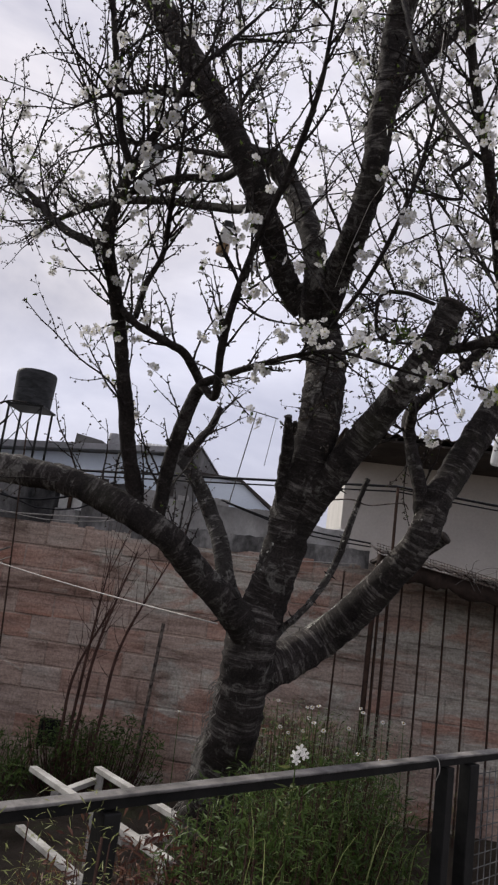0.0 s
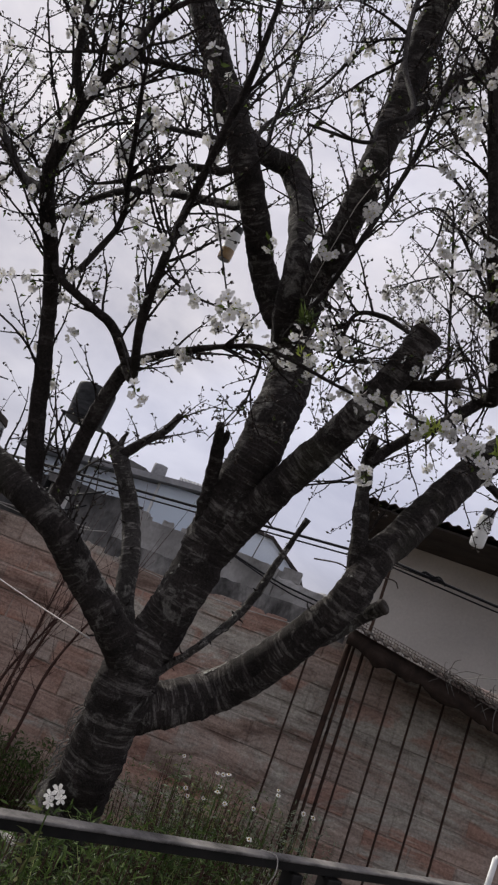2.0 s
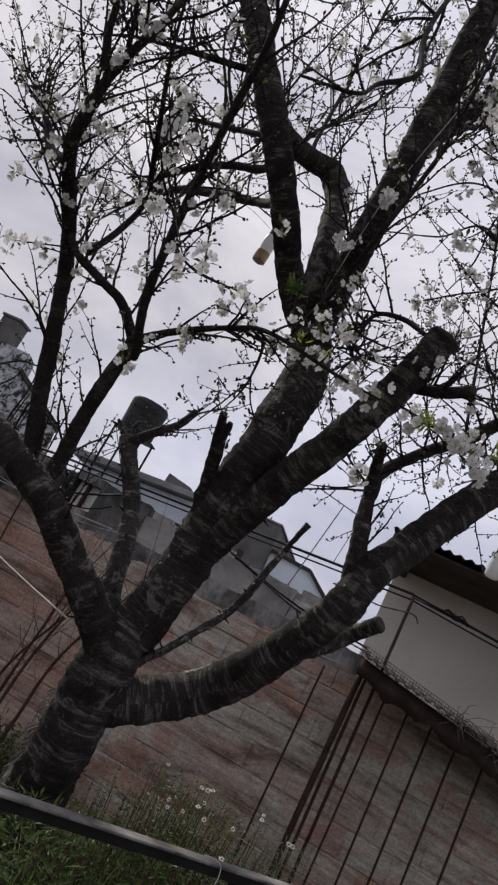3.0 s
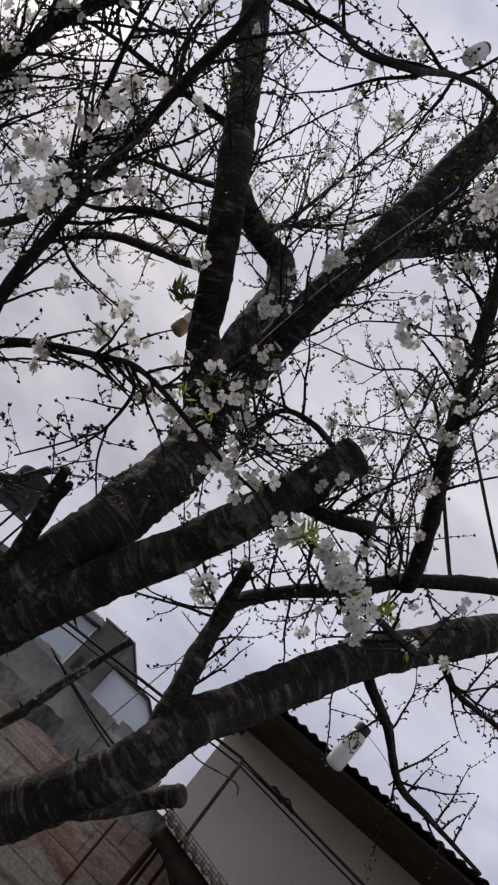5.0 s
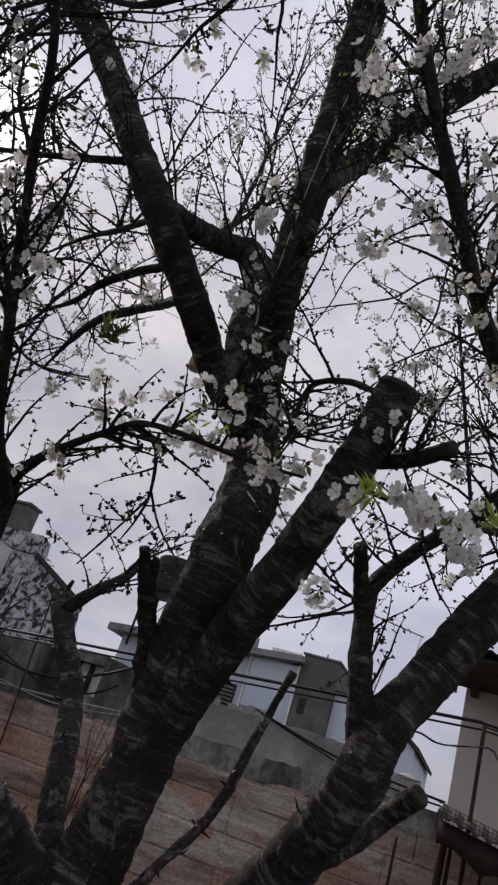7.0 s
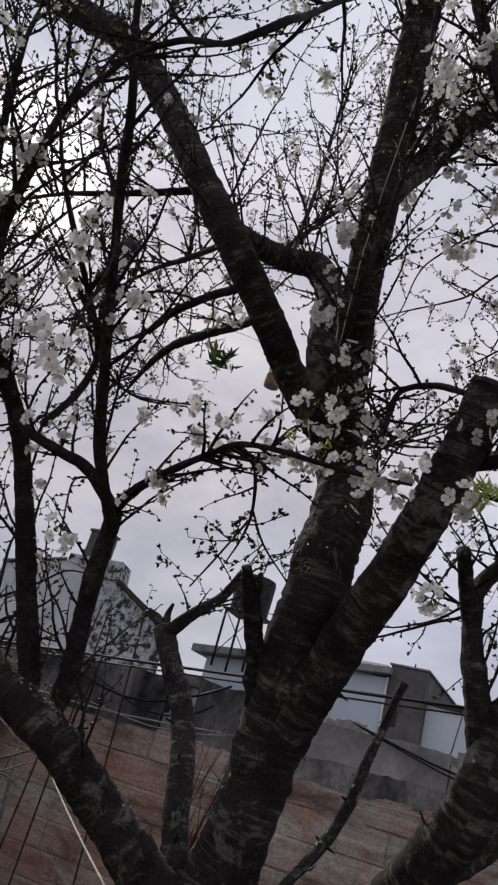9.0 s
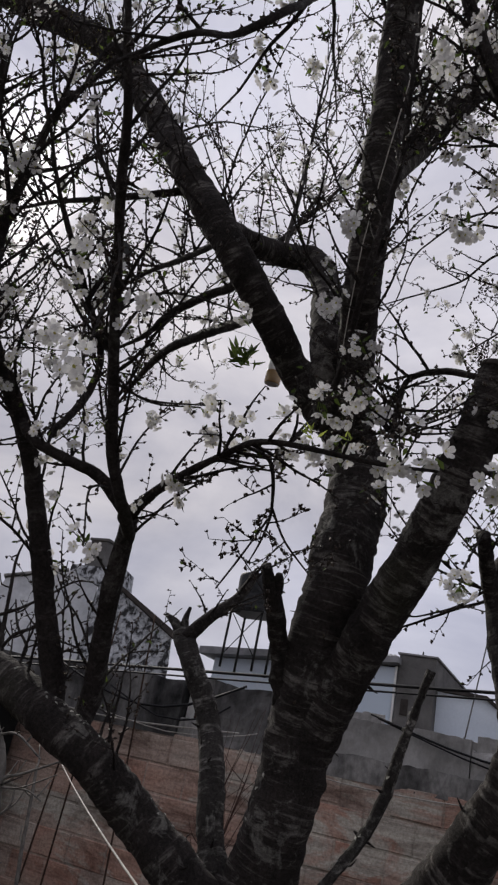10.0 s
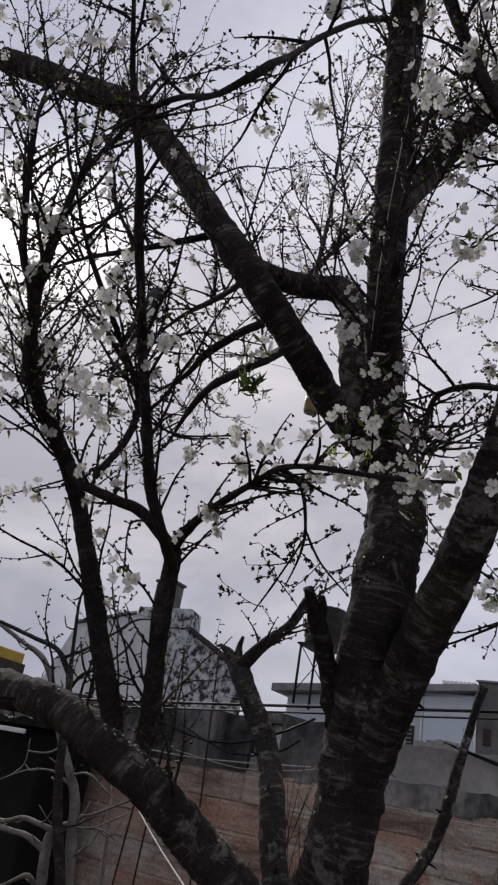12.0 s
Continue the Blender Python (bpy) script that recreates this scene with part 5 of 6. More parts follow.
c = spline(BOUGHS["limb_left_top"], 0.02)
for _ in range(420):
    k = rng.randint(int(len(c) * 0.6), int(len(c) * 0.76))
    d = rand_dir()
    blade(moss, c[k, :3] + d * c[k, 3] * 0.96, d, rand_dir(), 0.012, 0.008)
# flakes on the upper, sunward side only: lichen that doubles as painted rim light
lichen = Heap()
for name, low, high, count in (("limb_right_low", 0.12, 0.42, 700), ("short_stub", 0.2, 0.95, 160), ("limb_cut", 0.0, 0.35, 220), ("dead_twig", 0.1, 0.9, 60), ("limb_left_low", 0.15, 0.8, 160), ("stem", 0.1, 0.5, 140)):
    c = spline(BOUGHS[name], 0.02)
    for _ in range(count):
        k = rng.randint(int(len(c) * low), max(int(len(c) * high) - 1, 1))
        w = unit(c[k + 1, :3] - c[k, :3])
        d = unit(np.array((-0.35, 0.1, 1.0)) + rand_dir() * 0.55)
        d = unit(d - w * (d @ w))
        blade(lichen, c[k, :3] + d * c[k, 3] * 1.01 + w * rng.uniform(-0.01, 0.01), unit(np.cross(d, rand_dir())), d, rng.uniform(0.006, 0.02), rng.uniform(0.005, 0.012))
part("lichen", lichen.mesh("lichen", SUNLIT_LICHEN), tree, "pale lichen flakes that also stand for the sunlit rim of the bark")["kind"] = "stuff"
part("leaf_tuft", fresh.mesh("leaf_tuft", FRESH_LEAF), tree, "fresh yellow-green leaves")["kind"] = "stuff"
part("moss", moss.mesh("moss", MOSS), tree, "yellow-green moss on the bark")["kind"] = "stuff"

# short spurs and curls of lifting bark on the old limbs
for name, count in (("limb_cut", 26), ("stem", 24), ("limb_right_low", 22), ("limb_left_low", 24), ("limb_right_top", 16), ("limb_left_top", 18), ("dead_twig", 12), ("limb_stubby", 10), ("hook", 10), ("trunk", 26)):
    c = spline(BOUGHS[name], 0.02)
    for _ in range(count):
        k = rng.randint(1, len(c) - 2)
        w = unit(c[k + 1, :3] - c[k, :3])
        side = rand_dir()
        side = unit(side - w * (side @ w))
        pts = sprout(c[k, :3] + side * c[k, 3] * 0.93, unit(side + w * rng.uniform(-0.6, 0.8)), rng.uniform(0.015, 0.05), rng.uniform(0.0025, 0.006), 0.6, 0.1)
        v, f, u = tube(pts, 5, 0.012, 0.2, True)
        twigs.add(v, f, u)

part("twig", twigs.mesh("twig", TWIG_BARK), tree)["kind"] = "stuff"
part("bud", buds.mesh("bud", BUD), tree)["kind"] = "stuff"
part("blossom", petals.mesh("blossom", PETAL, STAMEN), tree, "white five-petalled blossom")["kind"] = "stuff"
part("foliage", leaves.mesh("foliage", YOUNG_LEAF), tree, "small young green leaves")["kind"] = "stuff"

# pale torn fibres on the trunk's side
fibres = Heap()
c = spline(BOUGHS["trunk"], 0.02)
low = c[(c[:, 2] < 1.3) & (c[:, 2] > 0.5)]
for _ in range(75):
    k = rng.randint(0, len(low) - 1)
    way = unit((-1.0, rng.uniform(-0.9, 0.1), 0))
    p = low[k, :3] + way * low[k, 3] * 0.98
    pts = [(*p, 0.0025), (*(p + unit((way[0] * 0.4 + rng.gauss(0, 0.3), way[1] * 0.4 + rng.gauss(0, 0.3), -1 + rng.gauss(0, 0.5))) * 0.04 + way * 0.012), 0.002), (*(p + way * rng.uniform(0.01, 0.035) + np.array((0, 0, rng.uniform(-0.1, -0.04)))), 0.001)]
    v, f, u = tube(pts, 4, 0.03, 0, False)
    fibres.add(v, f, u)
part("bark_fibre", fibres.mesh("bark_fibre", PALE_BARK), tree, "pale torn bark fibres")["kind"] = "stuff"

# ---- the garden ----


def flowering_spray():
    t = thing("white_garden_flower", "white five-petalled flower on a leafy stem above the railing", "flower", (0.216, 1.99, 0.0))
    part("stem", tube_mesh("stem", [(0.03, 0.02, 0, 0.004), (0.02, 0.0, 0.6, 0.003), (0.02, 0.0, 1.23, 0.002)], HEDGE_LEAF, 6, 0.05, 0.1), t)
    h = Heap()
    r = random.Random(3)
    for px, pz, s in ((0.03, 1.256, 0.016), (0.042, 1.243, 0.014), (0.016, 1.24, 0.014), (0.02, 1.226, 0.013)):
        a0 = r.uniform(0, 6)
        for k in range(5):
            a = a0 + k * 1.2566
            o, q = np.array((math.cos(a), -0.25, math.sin(a))), np.array((-math.sin(a), 0, math.cos(a)))
            c = np.array((px, -0.02, pz))
            v = [c, c + (o * 0.5 + q * 0.3) * s, c + (o * 0.95 + q * 0.22) * s, c + (o * 1.0) * s, c + (o * 0.95 - q * 0.22) * s, c + (o * 0.5 - q * 0.3) * s]
            h.add(v, [(0, 1, 2, 3), (0, 3, 4, 5)])
    part("blossom", h.mesh("blossom", PETAL), t, "white petals")
    g = Heap()
    for k in range(26):
        z = 0.75 + 0.5 * r.random()
        d = np.array((r.gauss(0, 1), r.gauss(0, 1), r.uniform(-0.2, 0.7)))
        d /= np.linalg.norm(d)
        n = np.array((r.gauss(0, 1), r.gauss(0, 1), r.gauss(0, 1)))
        n /= np.linalg.norm(n)
        blade(g, np.array((0.01, 0, z)), d, n, r.uniform(0.02, 0.045), r.uniform(0.006, 0.01))
    part("foliage", g.mesh("foliage", SHRUB_LEAF), t)


flowering_spray()


def thicket(name, label, category, spots, leaf_mat, count, length, width, height, spread, droop=0.3, seed=1, stems=True, mats=None):
    """A shrub: thin stems and many single leaves."""
    t = thing(name, label, category, (spots[0][0], spots[0][1], 0))
    r = random.Random(seed)
    h, st = Heap(), Heap()
    for k in range(count):
        sx, sy = r.choice(spots)
        a, d = r.uniform(0, 6.28), spread * math.sqrt(r.random())
        base = np.array((sx + d * math.cos(a) - spots[0][0], sy + d * math.sin(a) - spots[0][1], 0.0))
        z = height * (0.15 + 0.85 * r.random() ** 0.7) * (1 - 0.35 * (d / spread) ** 2)
        p = base + np.array((0, 0, z))
        way = np.array((r.gauss(0, 1), r.gauss(0, 1), r.gauss(0.4, 0.6)))
        way /= np.linalg.norm(way)
        n = np.array((r.gauss(0, 0.6), r.gauss(0, 0.6), 1.0))
        n /= np.linalg.norm(n)
        blade(h, p, way, n, length * r.uniform(0.5, 1.3), width * r.uniform(0.6, 1.2), r.randint(0, len(mats or [1]) - 1))
        if stems and k % 14 == 0:
            v, f, u = tube([(base[0] * 0.7, base[1] * 0.7, 0, 0.004), (*(base[:2] * 0.9), z * 0.5, 0.003), (*p, 0.0015)], 4, 0.3, 0, False)
            st.add(v, f, u)
    part("foliage", h.mesh("foliage", *(mats or [leaf_mat])), t)["kind"] = "stuff"
    if stems:
        part("stem", st.mesh("stem", CANE), t)["kind"] = "stuff"
    return t


def along_rail(s0, s1, off, n):
    nn = Vector((-RAIL_WAY.y, RAIL_WAY.x, 0))
    return [tuple((RAIL_A + RAIL_WAY * (s0 + (s1 - s0) * k / (n - 1)) + nn * off).xy) for k in range(n)]


# dense green bushes behind the railing
thicket("green_bush", "dense dark green bush behind the railing", "bush", along_rail(3.02, 3.78, 0.36, 6), HEDGE_LEAF, 17000, 0.055, 0.008, 1.1, 0.28, seed=5)
thicket("green_bush", "low yellow-green weedy bush under the tree", "bush", [(0.35, 4.6), (0.1, 4.9), (0.55, 4.9), (0.3, 5.2)], SHRUB_LEAF, 8000, 0.04, 0.009, 0.98, 0.45, seed=6, mats=[SHRUB_LEAF, SAGE_LEAF, HEDGE_LEAF, HEDGE_LEAF])
thicket("sage_bush", "soft grey-green bush before the brick wall", "bush", [(0.95, 5.3), (0.8, 5.1)], SAGE_LEAF, 3200, 0.035, 0.006, 0.95, 0.26, seed=16, stems=False)
thicket("feathery_plant", "feathery yellow-green plant before the railing", "plant", [(-0.22, 1.2), (-0.3, 1.12), (-0.15, 1.27)], FERN_LEAF, 4200, 0.026, 0.0028, 1.29, 0.11, seed=7)
thicket("dry_shrub", "small dark green shrub at the wall's foot", "bush", [(-1.2, 5.6), (-0.95, 5.7), (-1.5, 5.6)], HEDGE_LEAF, 3000, 0.05, 0.014, 0.6, 0.3, seed=8)
thicket("dry_shrub", "dark weedy shrub by the garden wall", "bush", [(-2.1, 5.2), (-2.6, 5.0), (-1.9, 4.7)], HEDGE_LEAF, 3600, 0.06, 0.014, 0.5, 0.5, seed=9)
thicket("red_leaved_shrub", "low red-brown shrub behind the railing", "bush", along_rail(2.5, 2.85, 0.45, 4), RED_LEAF, 2600, 0.05, 0.01, 0.95, 0.2, seed=10)
thicket("red_leaved_shrub", "low red-brown weeds by the brick wall", "bush", [(0.55, 5.3), (0.8, 5.5)], RED_LEAF, 900, 0.05, 0.01, 0.7, 0.3, seed=11)
thicket("weeds", "dry weeds at the foot of the brick wall", "weeds", [(0.7, 5.8), (1.1, 5.8), (1.5, 5.8), (2.1, 5.7)], SHRUB_LEAF, 900, 0.07, 0.006, 0.4, 0.2, seed=12, stems=False)


def cane_bush():
    t = thing("cane_bush", "bare shrub of tall red-brown canes before the wall", "shrub", (-1.38, 5.5, 0))
    r = random.Random(21)
    side = Heap()
    for x0, x1, x2, top in ((-0.08, -0.02, 0.22, 1.5), (0.02, 0.12, 0.32, 1.85), (0.16, 0.3, 0.62, 1.9), (-0.02, 0.05, 0.1, 1.75)):
        pts = [(x0, 0, 0, 0.016), ((x0 + x1) / 2, r.uniform(-0.02, 0.02), top * 0.3, 0.013), (x1, 0, top * 0.6, 0.011), (x2, r.uniform(-0.05, 0.05), top, 0.004)]
        part("cane", tube_mesh("cane", pts, CANE, 7, 0.05, 0.12, x0), t)
        c = spline(pts, 0.03)
        for k in range(int(len(c) * 0.45), len(c) - 1, 2):
            d = np.array((r.gauss(0, 0.6), r.gauss(0, 0.6), 0.9))
            d /= np.linalg.norm(d)
            ln = r.uniform(0.08, 0.3)
            v, f, u = tube([(*c[k, :3], 0.003), (*(c[k, :3] + d * ln * 0.5), 0.0022), (*(c[k, :3] + d * ln + np.array((0.02, 0, 0.03))), 0.001)], 4, 0.1, 0, False)
            side.add(v, f, u)
        for _ in range(5):
            k = r.randint(int(len(c) * 0.55), len(c) - 1)
            rise, lean = r.uniform(0.4, 1.1), r.gauss(0.08, 0.12)
            b = c[k, :3]
            v, f, u = tube([(*b, 0.003), (b[0] + lean * 0.5, b[1], b[2] + rise * 0.5, 0.0024), (b[0] + lean, b[1] + r.gauss(0, 0.05), b[2] + rise, 0.001)], 5, 0.12, 0.1, False, k)
            side.add(v, f, u)
    part("side_twig", side.mesh("side_twig", CANE), t)["kind"] = "stuff"


cane_bush()


def fig_shrub():
    t = thing("bare_fig_shrub", "bare shrub with smooth pale grey and dark branches", "shrub", (-2.6, 4.4, 0))
    r = random.Random(31)
    fine = Heap()

    def arm(mat, r0, r1, *pts):
        n = len(pts) - 1
        rods = [(*q, r0 + (r1 - r0) * k / n) for k, q in enumerate(pts)]
        part("branch", tube_mesh("branch", rods, mat, 9, 0.03, 0.2, r0 * 90), t)
        c = spline(rods, 0.05)
        for k in range(2, len(c) - 1, 5 if r0 < 0.02 else 8):
            if c[k, 2] < 1.2:
                continue
            d = np.array((r.gauss(0.1, 0.7), r.gauss(0, 0.5), r.gauss(0.35, 0.4)))
            d /= np.linalg.norm(d)
            ln = r.uniform(0.05, 0.2)
            q = c[k, :3]
            v, f, u = tube([(*q, 0.006), (*(q + d * ln * 0.5), 0.0045), (*(q + d * ln + np.array((r.gauss(0, 0.3), 0, 0.35)) * ln), 0.003)], 5, 0.04, 0.2, True)
            (fine if mat is PALE_BARK else dusk).add(v, f, u)

    dusk = Heap()
    # pale trunks and the arms that leave them
    arm(PALE_BARK, 0.036, 0.014, (0.8, 0, 0), (0.76, 0, 0.8), (0.65, 0, 1.29), (0.59, 0, 1.51), (0.54, 0, 1.7), (0.42, 0, 1.86), (0.33, 0, 1.97), (0.22, 0, 2.15), (0.13, 0, 2.28), (-0.02, 0, 2.43), (-0.25, 0, 2.52), (-0.52, 0, 2.63))
    arm(PALE_BARK, 0.036, 0.024, (0.66, 0.02, 0), (0.55, 0.02, 0.8), (0.46, 0, 1.25), (0.43, 0, 1.43), (0.46, 0, 1.52), (0.57, 0, 1.56))
    arm(PALE_BARK, 0.02, 0.012, (0.44, 0, 1.4), (0.31, -0.05, 1.46), (0.09, -0.05, 1.47), (-0.2, -0.1, 1.55))
    arm(PALE_BARK, 0.018, 0.01, (0.46, 0, 1.51), (0.38, -0.05, 1.53), (0.24, -0.05, 1.54), (0.07, -0.05, 1.5), (-0.2, -0.08, 1.56))
    arm(PALE_BARK, 0.016, 0.008, (0.47, 0, 1.2), (0.45, -0.1, 1.29), (0.35, -0.1, 1.25), (0.2, -0.15, 1.15))
    arm(PALE_BARK, 0.013, 0.005, (0.57, 0, 1.52), (0.61, 0, 1.6), (0.72, 0, 1.64), (0.94, 0, 1.74))
    arm(PALE_BARK, 0.009, 0.005, (0.45, 0, 1.77), (0.49, 0, 1.8), (0.61, 0, 1.82), (0.81, 0, 1.73))
    arm(PALE_BARK, 0.008, 0.004, (0.58, 0, 1.55), (0.67, 0, 1.56), (0.79, 0, 1.57), (0.89, 0, 1.54))
    arm(PALE_BARK, 0.008, 0.005, (0.62, 0, 1.4), (0.7, 0, 1.48), (0.7, 0, 1.58))
    arm(PALE_BARK, 0.008, 0.004, (0.36, 0, 1.94), (0.25, 0, 1.89), (0.09, 0, 1.88))
    arm(PALE_BARK, 0.008, 0.004, (0.5, 0, 1.74), (0.33, 0, 1.8), (0.13, 0, 1.78), (-0.08, 0, 1.7))
    arm(PALE_BARK, 0.011, 0.005, (0.15, 0, 2.27), (-0.03, 0, 2.27), (-0.16, 0, 2.3))
    arm(PALE_BARK, 0.013, 0.009, (0.76, 0.3, 0), (0.62, 0.4, 0.8), (0.54, 0.4, 1.27), (0.53, 0.4, 1.36), (0.5, 0.4, 1.55), (0.48, 0.4, 1.67))
    # a dark stem that forks before the gable
    arm(TWIG_BARK, 0.034, 0.012, (0.85, -0.1, 0), (0.78, -0.1, 0.8), (0.68, -0.1, 1.29), (0.58, -0.1, 1.51), (0.5, -0.1, 1.71), (0.45, -0.1, 1.91), (0.4, -0.1, 2.15), (0.36, -0.1, 2.3), (0.31, -0.1, 2.37), (0.19, -0.1, 2.47), (-0.04, -0.1, 2.53), (-0.4, -0.1, 2.62))
    arm(TWIG_BARK, 0.013, 0.005, (0.38, -0.1, 2.24), (0.45, -0.1, 2.33), (0.59, -0.1, 2.39), (0.72, -0.1, 2.48), (0.78, -0.1, 2.55))
    arm(TWIG_BARK, 0.014, 0.006, (0.36, -0.1, 2.29), (0.31, -0.1, 2.55), (0.27, -0.1, 2.76), (0.28, -0.1, 2.87))
    arm(TWIG_BARK, 0.012, 0.005, (0.56, -0.1, 2.21), (0.56, -0.1, 2.28), (0.45, -0.1, 2.38), (0.37, -0.1, 2.53))
    arm(TWIG_BARK, 0.011, 0.004, (0.26, -0.1, 2.42), (0.42, -0.1, 2.48), (0.61, -0.1, 2.58), (0.76, -0.1, 2.67), (0.9, -0.1, 2.68))
    part("twig", fine.mesh("twig", PALE_BARK), t, "pale grey twigs")["kind"] = "stuff"
    part("dark_twig", dusk.mesh("dark_twig", TWIG_BARK), t, "dark twigs")["kind"] = "stuff"


fig_shrub()


def plank(parent, a, b, w, h, label=""):
    a, b = Vector(a), Vector(b)
    d = b - a
    turn = d.to_track_quat("X", "Z").to_matrix().to_4x4()
    part("plank", box_mesh("plank", (0, -w / 2, -h / 2), (d.length, w / 2, h / 2), WHITE_WOOD, 0.004), parent, label, Matrix.Translation(a) @ turn)


def timber_frame():
    t = thing("garden_frame", "weathered white timber frame standing in the garden", "frame", (-0.7, 3.8, 0))
    for a, b in (((-0.5, 0.42, 0.5), (0.5, -0.66, 0.5)), ((-0.17, 0.63, 0.5), (0.62, -0.26, 0.5)), ((-0.17, 0.6, 0.44), (-0.29, 0.2, 0.44)), ((0.2, -0.32, 0.44), (0.5, -0.08, 0.44)), ((-0.5, 0.36, 0.2), (0.5, -0.7, 0.2))):
        plank(t, a, b, 0.048, 0.03)
    for x, y in ((0.46, -0.65), (-0.14, 0.6), (0.56, -0.2)):
        part("leg", box_mesh("leg", (x - 0.02, y - 0.02, -0.05), (x + 0.02, y + 0.02, 0.477), WHITE_WOOD, 0.004), t)


timber_frame()


def pipe_goal():
    t = thing("pipe_frame", "white plastic pipe frame standing by the wall", "frame", (1.9, 4.75, 0))
    part("upright", tube_mesh("upright", [(-0.06, 0, -0.02, 0.016), (-0.03, 0, 0.6, 0.016), (0, 0, 1.14, 0.016)], PVC, 10, 0.2), t)
    part("bar", tube_mesh("bar", [(0, 0, 1.14, 0.016), (0.5, 0.1, 1.11, 0.016), (1.1, 0.2, 1.08, 0.016)], PVC, 10, 0.2), t)
    part("brace", tube_mesh("brace", [(0.2, 0, 0.98, 0.012), (0.6, 0.1, 0.93, 0.012), (1.1, 0.2, 0.8, 0.012)], PVC, 10, 0.2), t)


pipe_goal()


def daisy(at, size, tilt, seed):
    t = thing("daisy", "white daisy with a yellow centre low behind the railing", "flower", at, "daisies")
    r = random.Random(seed)
    h = Heap()
    for k in range(13):
        a = k * 2 * math.pi / 13 + r.uniform(-0.1, 0.1)
        o, s = np.array((math.cos(a), math.sin(a), r.uniform(-0.15, 0.2))), np.array((-math.sin(a), math.cos(a), 0))
        h.add([o * 0.2 * size, (o * 0.6 + s * 0.16) * size, o * 1.02 * size, (o * 0.6 - s * 0.16) * size], [(0, 1, 2, 3)])
    m = pose(0, 0, 0, tilt, r.uniform(-15, 15), 0)
    part("petal_ring", h.mesh("petal_ring", PETAL), t, "white petals", m)
    part("centre", tube_mesh("centre", [(0, 0, -0.004, size * 0.25), (0, 0, 0.003, size * 0.26), (0, 0, 0.008, size * 0.12)], YELLOW, 10, 0.01), t, "yellow centre", m)
    part("stem", tube_mesh("stem", [(0.02, 0.02, -at[2], 0.003), (0.01, 0, -at[2] * 0.5, 0.003), (0, 0, -0.004, 0.002)], HEDGE_LEAF, 5, 0.1), t)


r = random.Random(91)
for k in range(11):
    daisy((-0.36 + r.gauss(0, 0.14), 2.78 + r.gauss(0, 0.16), r.uniform(0.36, 0.56)), r.uniform(0.022, 0.034), r.uniform(20, 55), k)
for k in range(18):
    daisy((0.45 + r.gauss(0, 0.3), 4.5 + r.gauss(0, 0.2), r.uniform(0.8, 1.05)), r.uniform(0.011, 0.018), r.uniform(20, 60), 70 + k)
for k in range(9):
    daisy((1.55 + r.gauss(0, 0.1), 3.95 + r.gauss(0, 0.12), r.uniform(0.5, 0.85)), r.uniform(0.014, 0.02), r.uniform(20, 60), 40 + k)


def long_grass(name, label, spots, count, mat, seed, low=0.5, high=1.2):
    t = thing(name, label, "grass", (*spots[0], 0))
    r, h = random.Random(seed), Heap()
    for _ in range(count):
        sx, sy = r.choice(spots)
        p = np.array((sx - spots[0][0] + r.gauss(0, 0.07), sy - spots[0][1] + r.gauss(0, 0.07), 0.0))
        a, top, reach, w = r.uniform(0, 6.28), r.uniform(low, high), r.uniform(0.08, 0.4), r.uniform(0.003, 0.006)
        o = np.array((math.cos(a), math.sin(a), 0))
        s = np.array((-o[1], o[0], 0)) * w
        rows = [p + o * reach * u * u + np.array((0, 0, top * (1.25 * u - 0.4 * u ** 3))) for u in np.linspace(0, 1, 8)]
        v = [q for k, c in enumerate(rows) for q in (c + s * (1 - k / 8), c - s * (1 - k / 8))]
        h.add(v, [(2 * k, 2 * k + 1, 2 * k + 3, 2 * k + 2) for k in range(7)])
    part("blade", h.mesh("blade", mat), t)["kind"] = "stuff"


long_grass("long_grass", "long pale grass arching through the green bush", along_rail(3.0, 3.75, 0.22, 5), 90, GRASS, 3)
long_grass("long_grass", "dark grass at the foot of the railing", along_rail(1.6, 2.9, 0.5, 8), 260, HEDGE_LEAF, 4, 0.25, 0.6)
long_grass("long_grass", "grass and weeds along the garden wall", [(-2.4 + 0.3 * k, 5.7) for k in range(5)], 300, HEDGE_LEAF, 5, 0.2, 0.5)


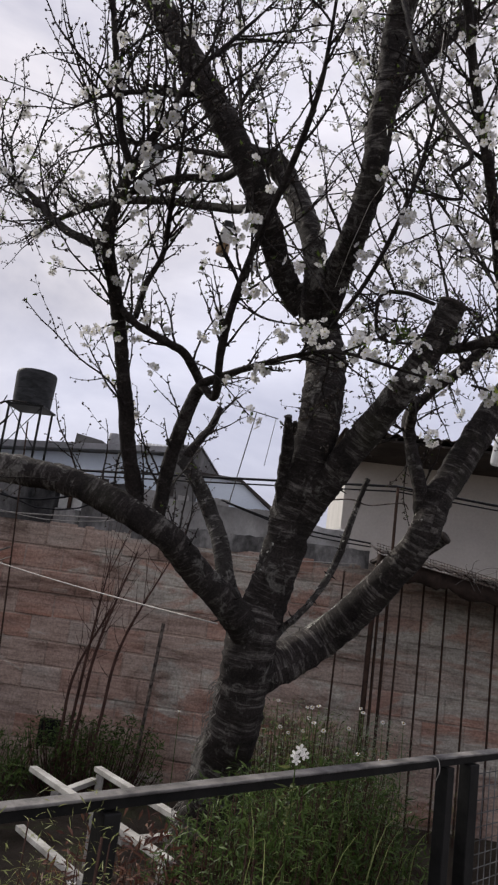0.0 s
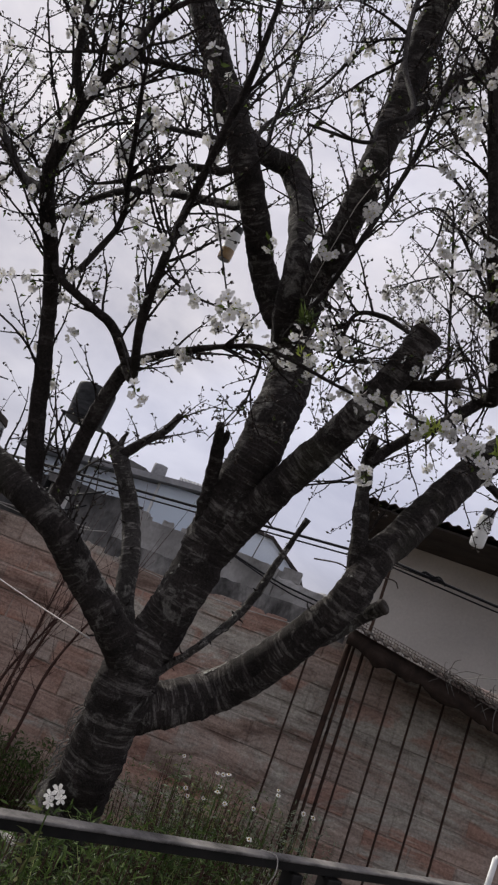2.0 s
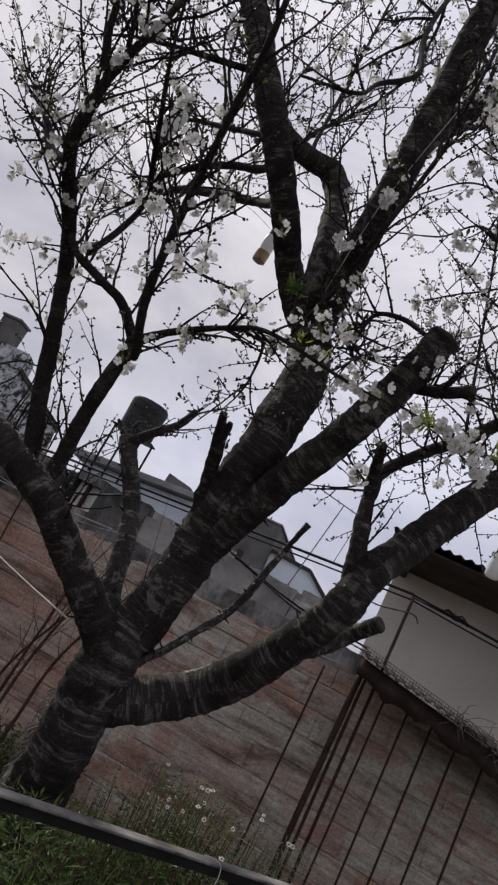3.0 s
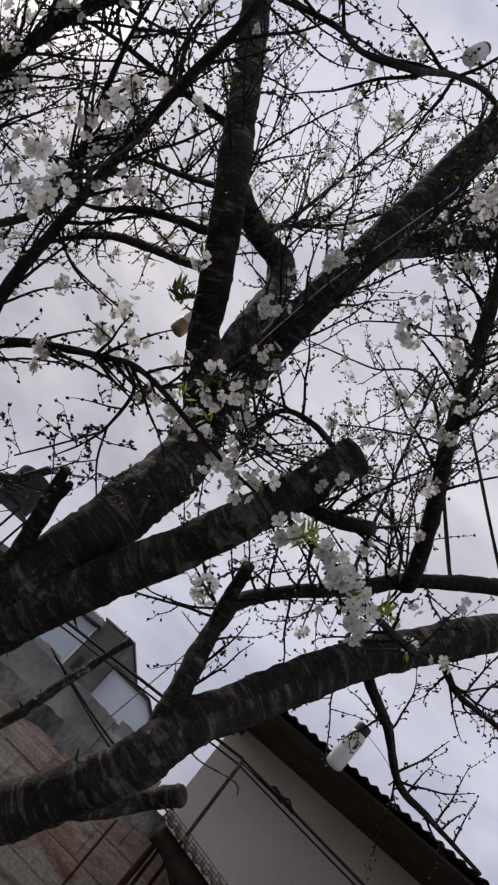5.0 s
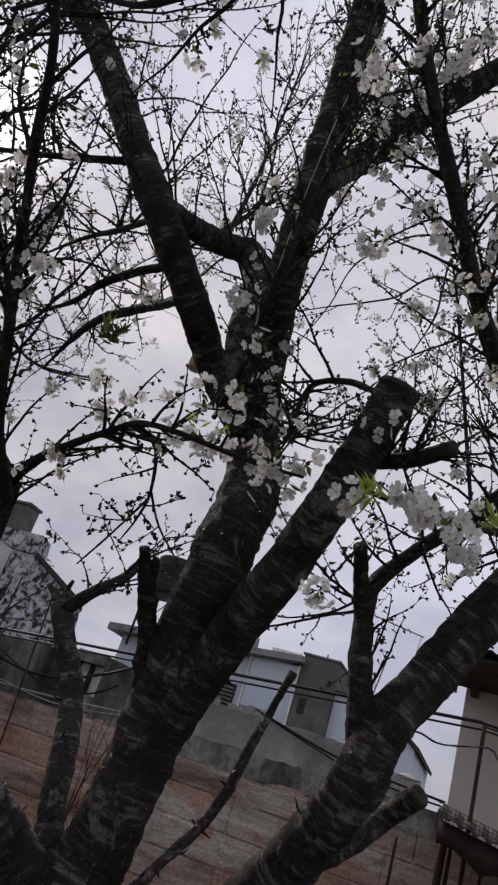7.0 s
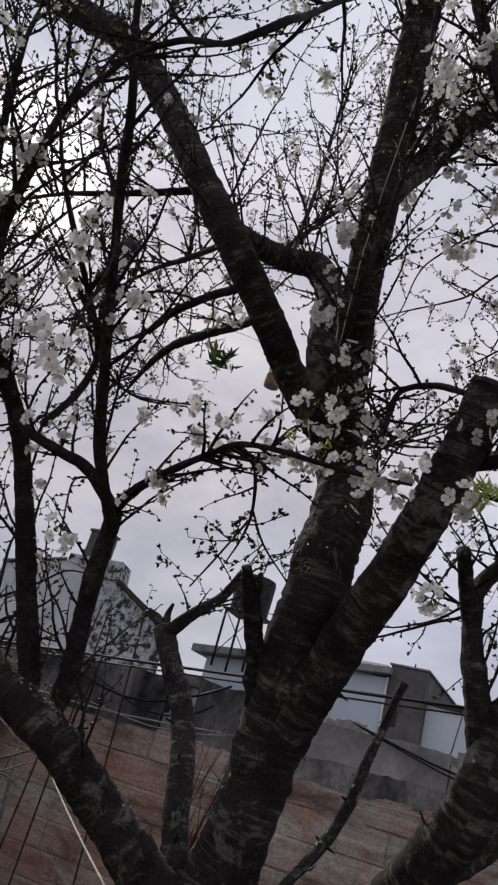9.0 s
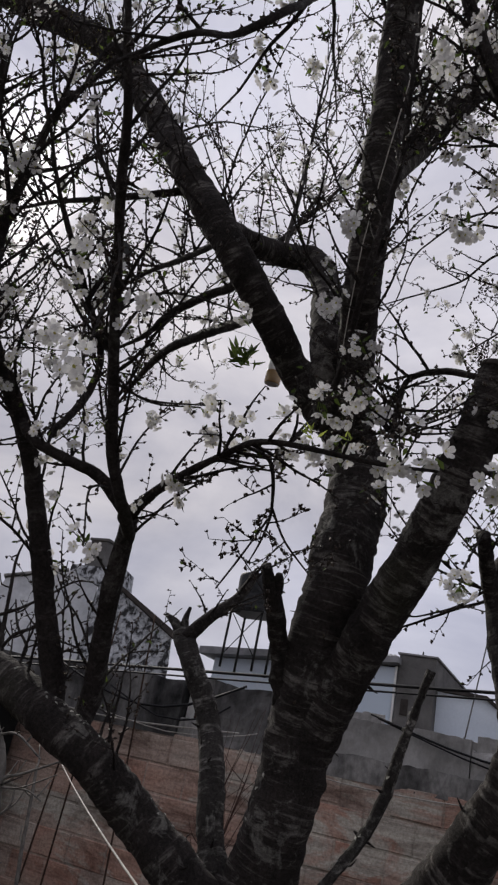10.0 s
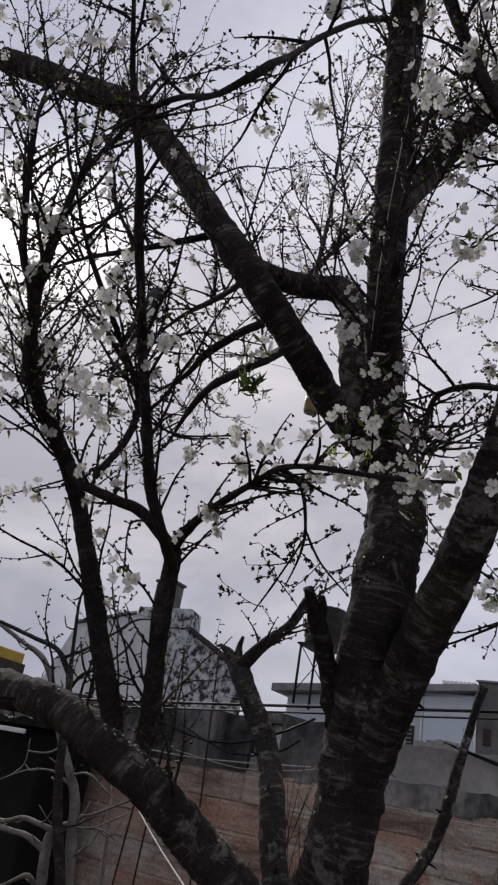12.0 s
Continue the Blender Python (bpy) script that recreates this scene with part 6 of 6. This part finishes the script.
def bottle(at, tilt, spin, scale=1.0, liquid=False, label="milky plastic bottle hung in the tree"):
    """A plastic bottle hung from a branch by a wire at its dark cap."""
    t = thing("plastic_bottle", label, "bottle", at, "bottles in the tree")
    m = pose(0, 0, 0, tilt, 0, spin) @ Matrix.Diagonal((scale, scale, scale, 1))
    prof = [(0.0, 0.026), (0.015, 0.027), (0.032, 0.034), (0.09, 0.0355), (0.1, 0.0345), (0.11, 0.036), (0.16, 0.036), (0.175, 0.033), (0.182, 0.02)]
    part("bottle_body", tube_mesh("bottle_body", [(0, 0, -z, r) for z, r in prof], PLASTIC, 20, 0.012), t, "", m)
    part("cap", tube_mesh("cap", [(0, 0, -0.02, 0.0295), (0, 0, 0.0, 0.03), (0, 0, 0.016, 0.029), (0, 0, 0.019, 0.025)], CAP, 20, 0.01), t, "dark grey cap", m)
    if scale == 1.0 and not liquid and at[0] > 1:
        for k in range(4):
            part("label_bar", box_mesh("label_bar", (-0.014 + 0.002 * k, -0.0362, -0.052 - 0.009 * k), (0.014 - 0.003 * k, -0.0346, -0.047 - 0.009 * k), BLACK_SHEET, 0.0005), t, "dark printed line", m)
    if liquid:
        part("liquid", tube_mesh("liquid", [(0, 0, -0.176, 0.034), (0, 0, -0.165, 0.0368), (0, 0, -0.125, 0.037), (0, 0, -0.115, 0.036)], LIQUID, 18, 0.02), t, "amber liquid", m)
    c = np.vstack([spline(b, 0.03)[:, :3] for b in BOUGHS.values()])
    near = c[np.linalg.norm(c - np.array(at), axis=1).argmin()] - np.array(at)
    part("hanging_wire", tube_mesh("hanging_wire", [(0, 0, 0, 0.0012), (*(near * 0.5 + np.array((0, 0, 0.01))), 0.0012), (*near, 0.0012)], ZINC, 4, 0.05), t)
    return t


bottle((-0.64, 2.587, 3.469), 9, 130, 1.12)
bottle((-0.43, 3.53, 3.66), 8, 40, 1.0, True, "plastic bottle with amber liquid hung in the tree")
bottle((1.24, 3.85, 2.71), 10, 30, 1.0)
bottle((0.18, 2.22, 4.25), 14, 200, 0.8)

# ---- blocks of the garden wall, last ----


def block_wall():
    w, h, gap = 0.33, 0.19, 0.012
    bm = bmesh.new()
    bmesh.ops.create_cube(bm, size=1)
    for v in bm.verts:
        v.co = Vector((v.co.x * w, v.co.y * 0.03, v.co.z * h))
    bmesh.ops.bevel(bm, geom=[e for e in bm.edges if all(v.co.y < 0 for v in e.verts)], offset=0.006, segments=1, affect="EDGES")
    me = bpy.data.meshes.new("block")
    bm.to_mesh(me)
    bm.free()
    me.materials.append(BRICK)
    r = random.Random(5)
    rest = Heap()
    base_v = [tuple(v.co) for v in me.vertices]
    base_f = [tuple(p.vertices) for p in me.polygons]
    for row in range(10):
        z = 0.03 + row * (h + gap) + h / 2 - 0.03
        x = -8.9 + (row % 2) * 0.17
        while x < 7.9:
            y = WALL_Y + 0.0215 + r.uniform(-0.006, 0.003)
            tilt = r.uniform(-0.6, 0.6)
            if r.random() < 0.1:   # smeared over with render
                x += w + gap
                continue
            if -3.6 < x < 3.4:
                ob = part("block", me, wall)
                ob.matrix_local = pose(x, y, z, r.uniform(-0.8, 0.8), tilt, r.uniform(-0.6, 0.6))
            else:
                m = pose(x, y, z, 0, tilt, 0)
                rest.add([tuple(m @ Vector(v)) for v in base_v], base_f)
            x += w + gap
    part("far_blocks", rest.mesh("far_blocks", BRICK, smooth=False), wall)["kind"] = "stuff"


block_wall()
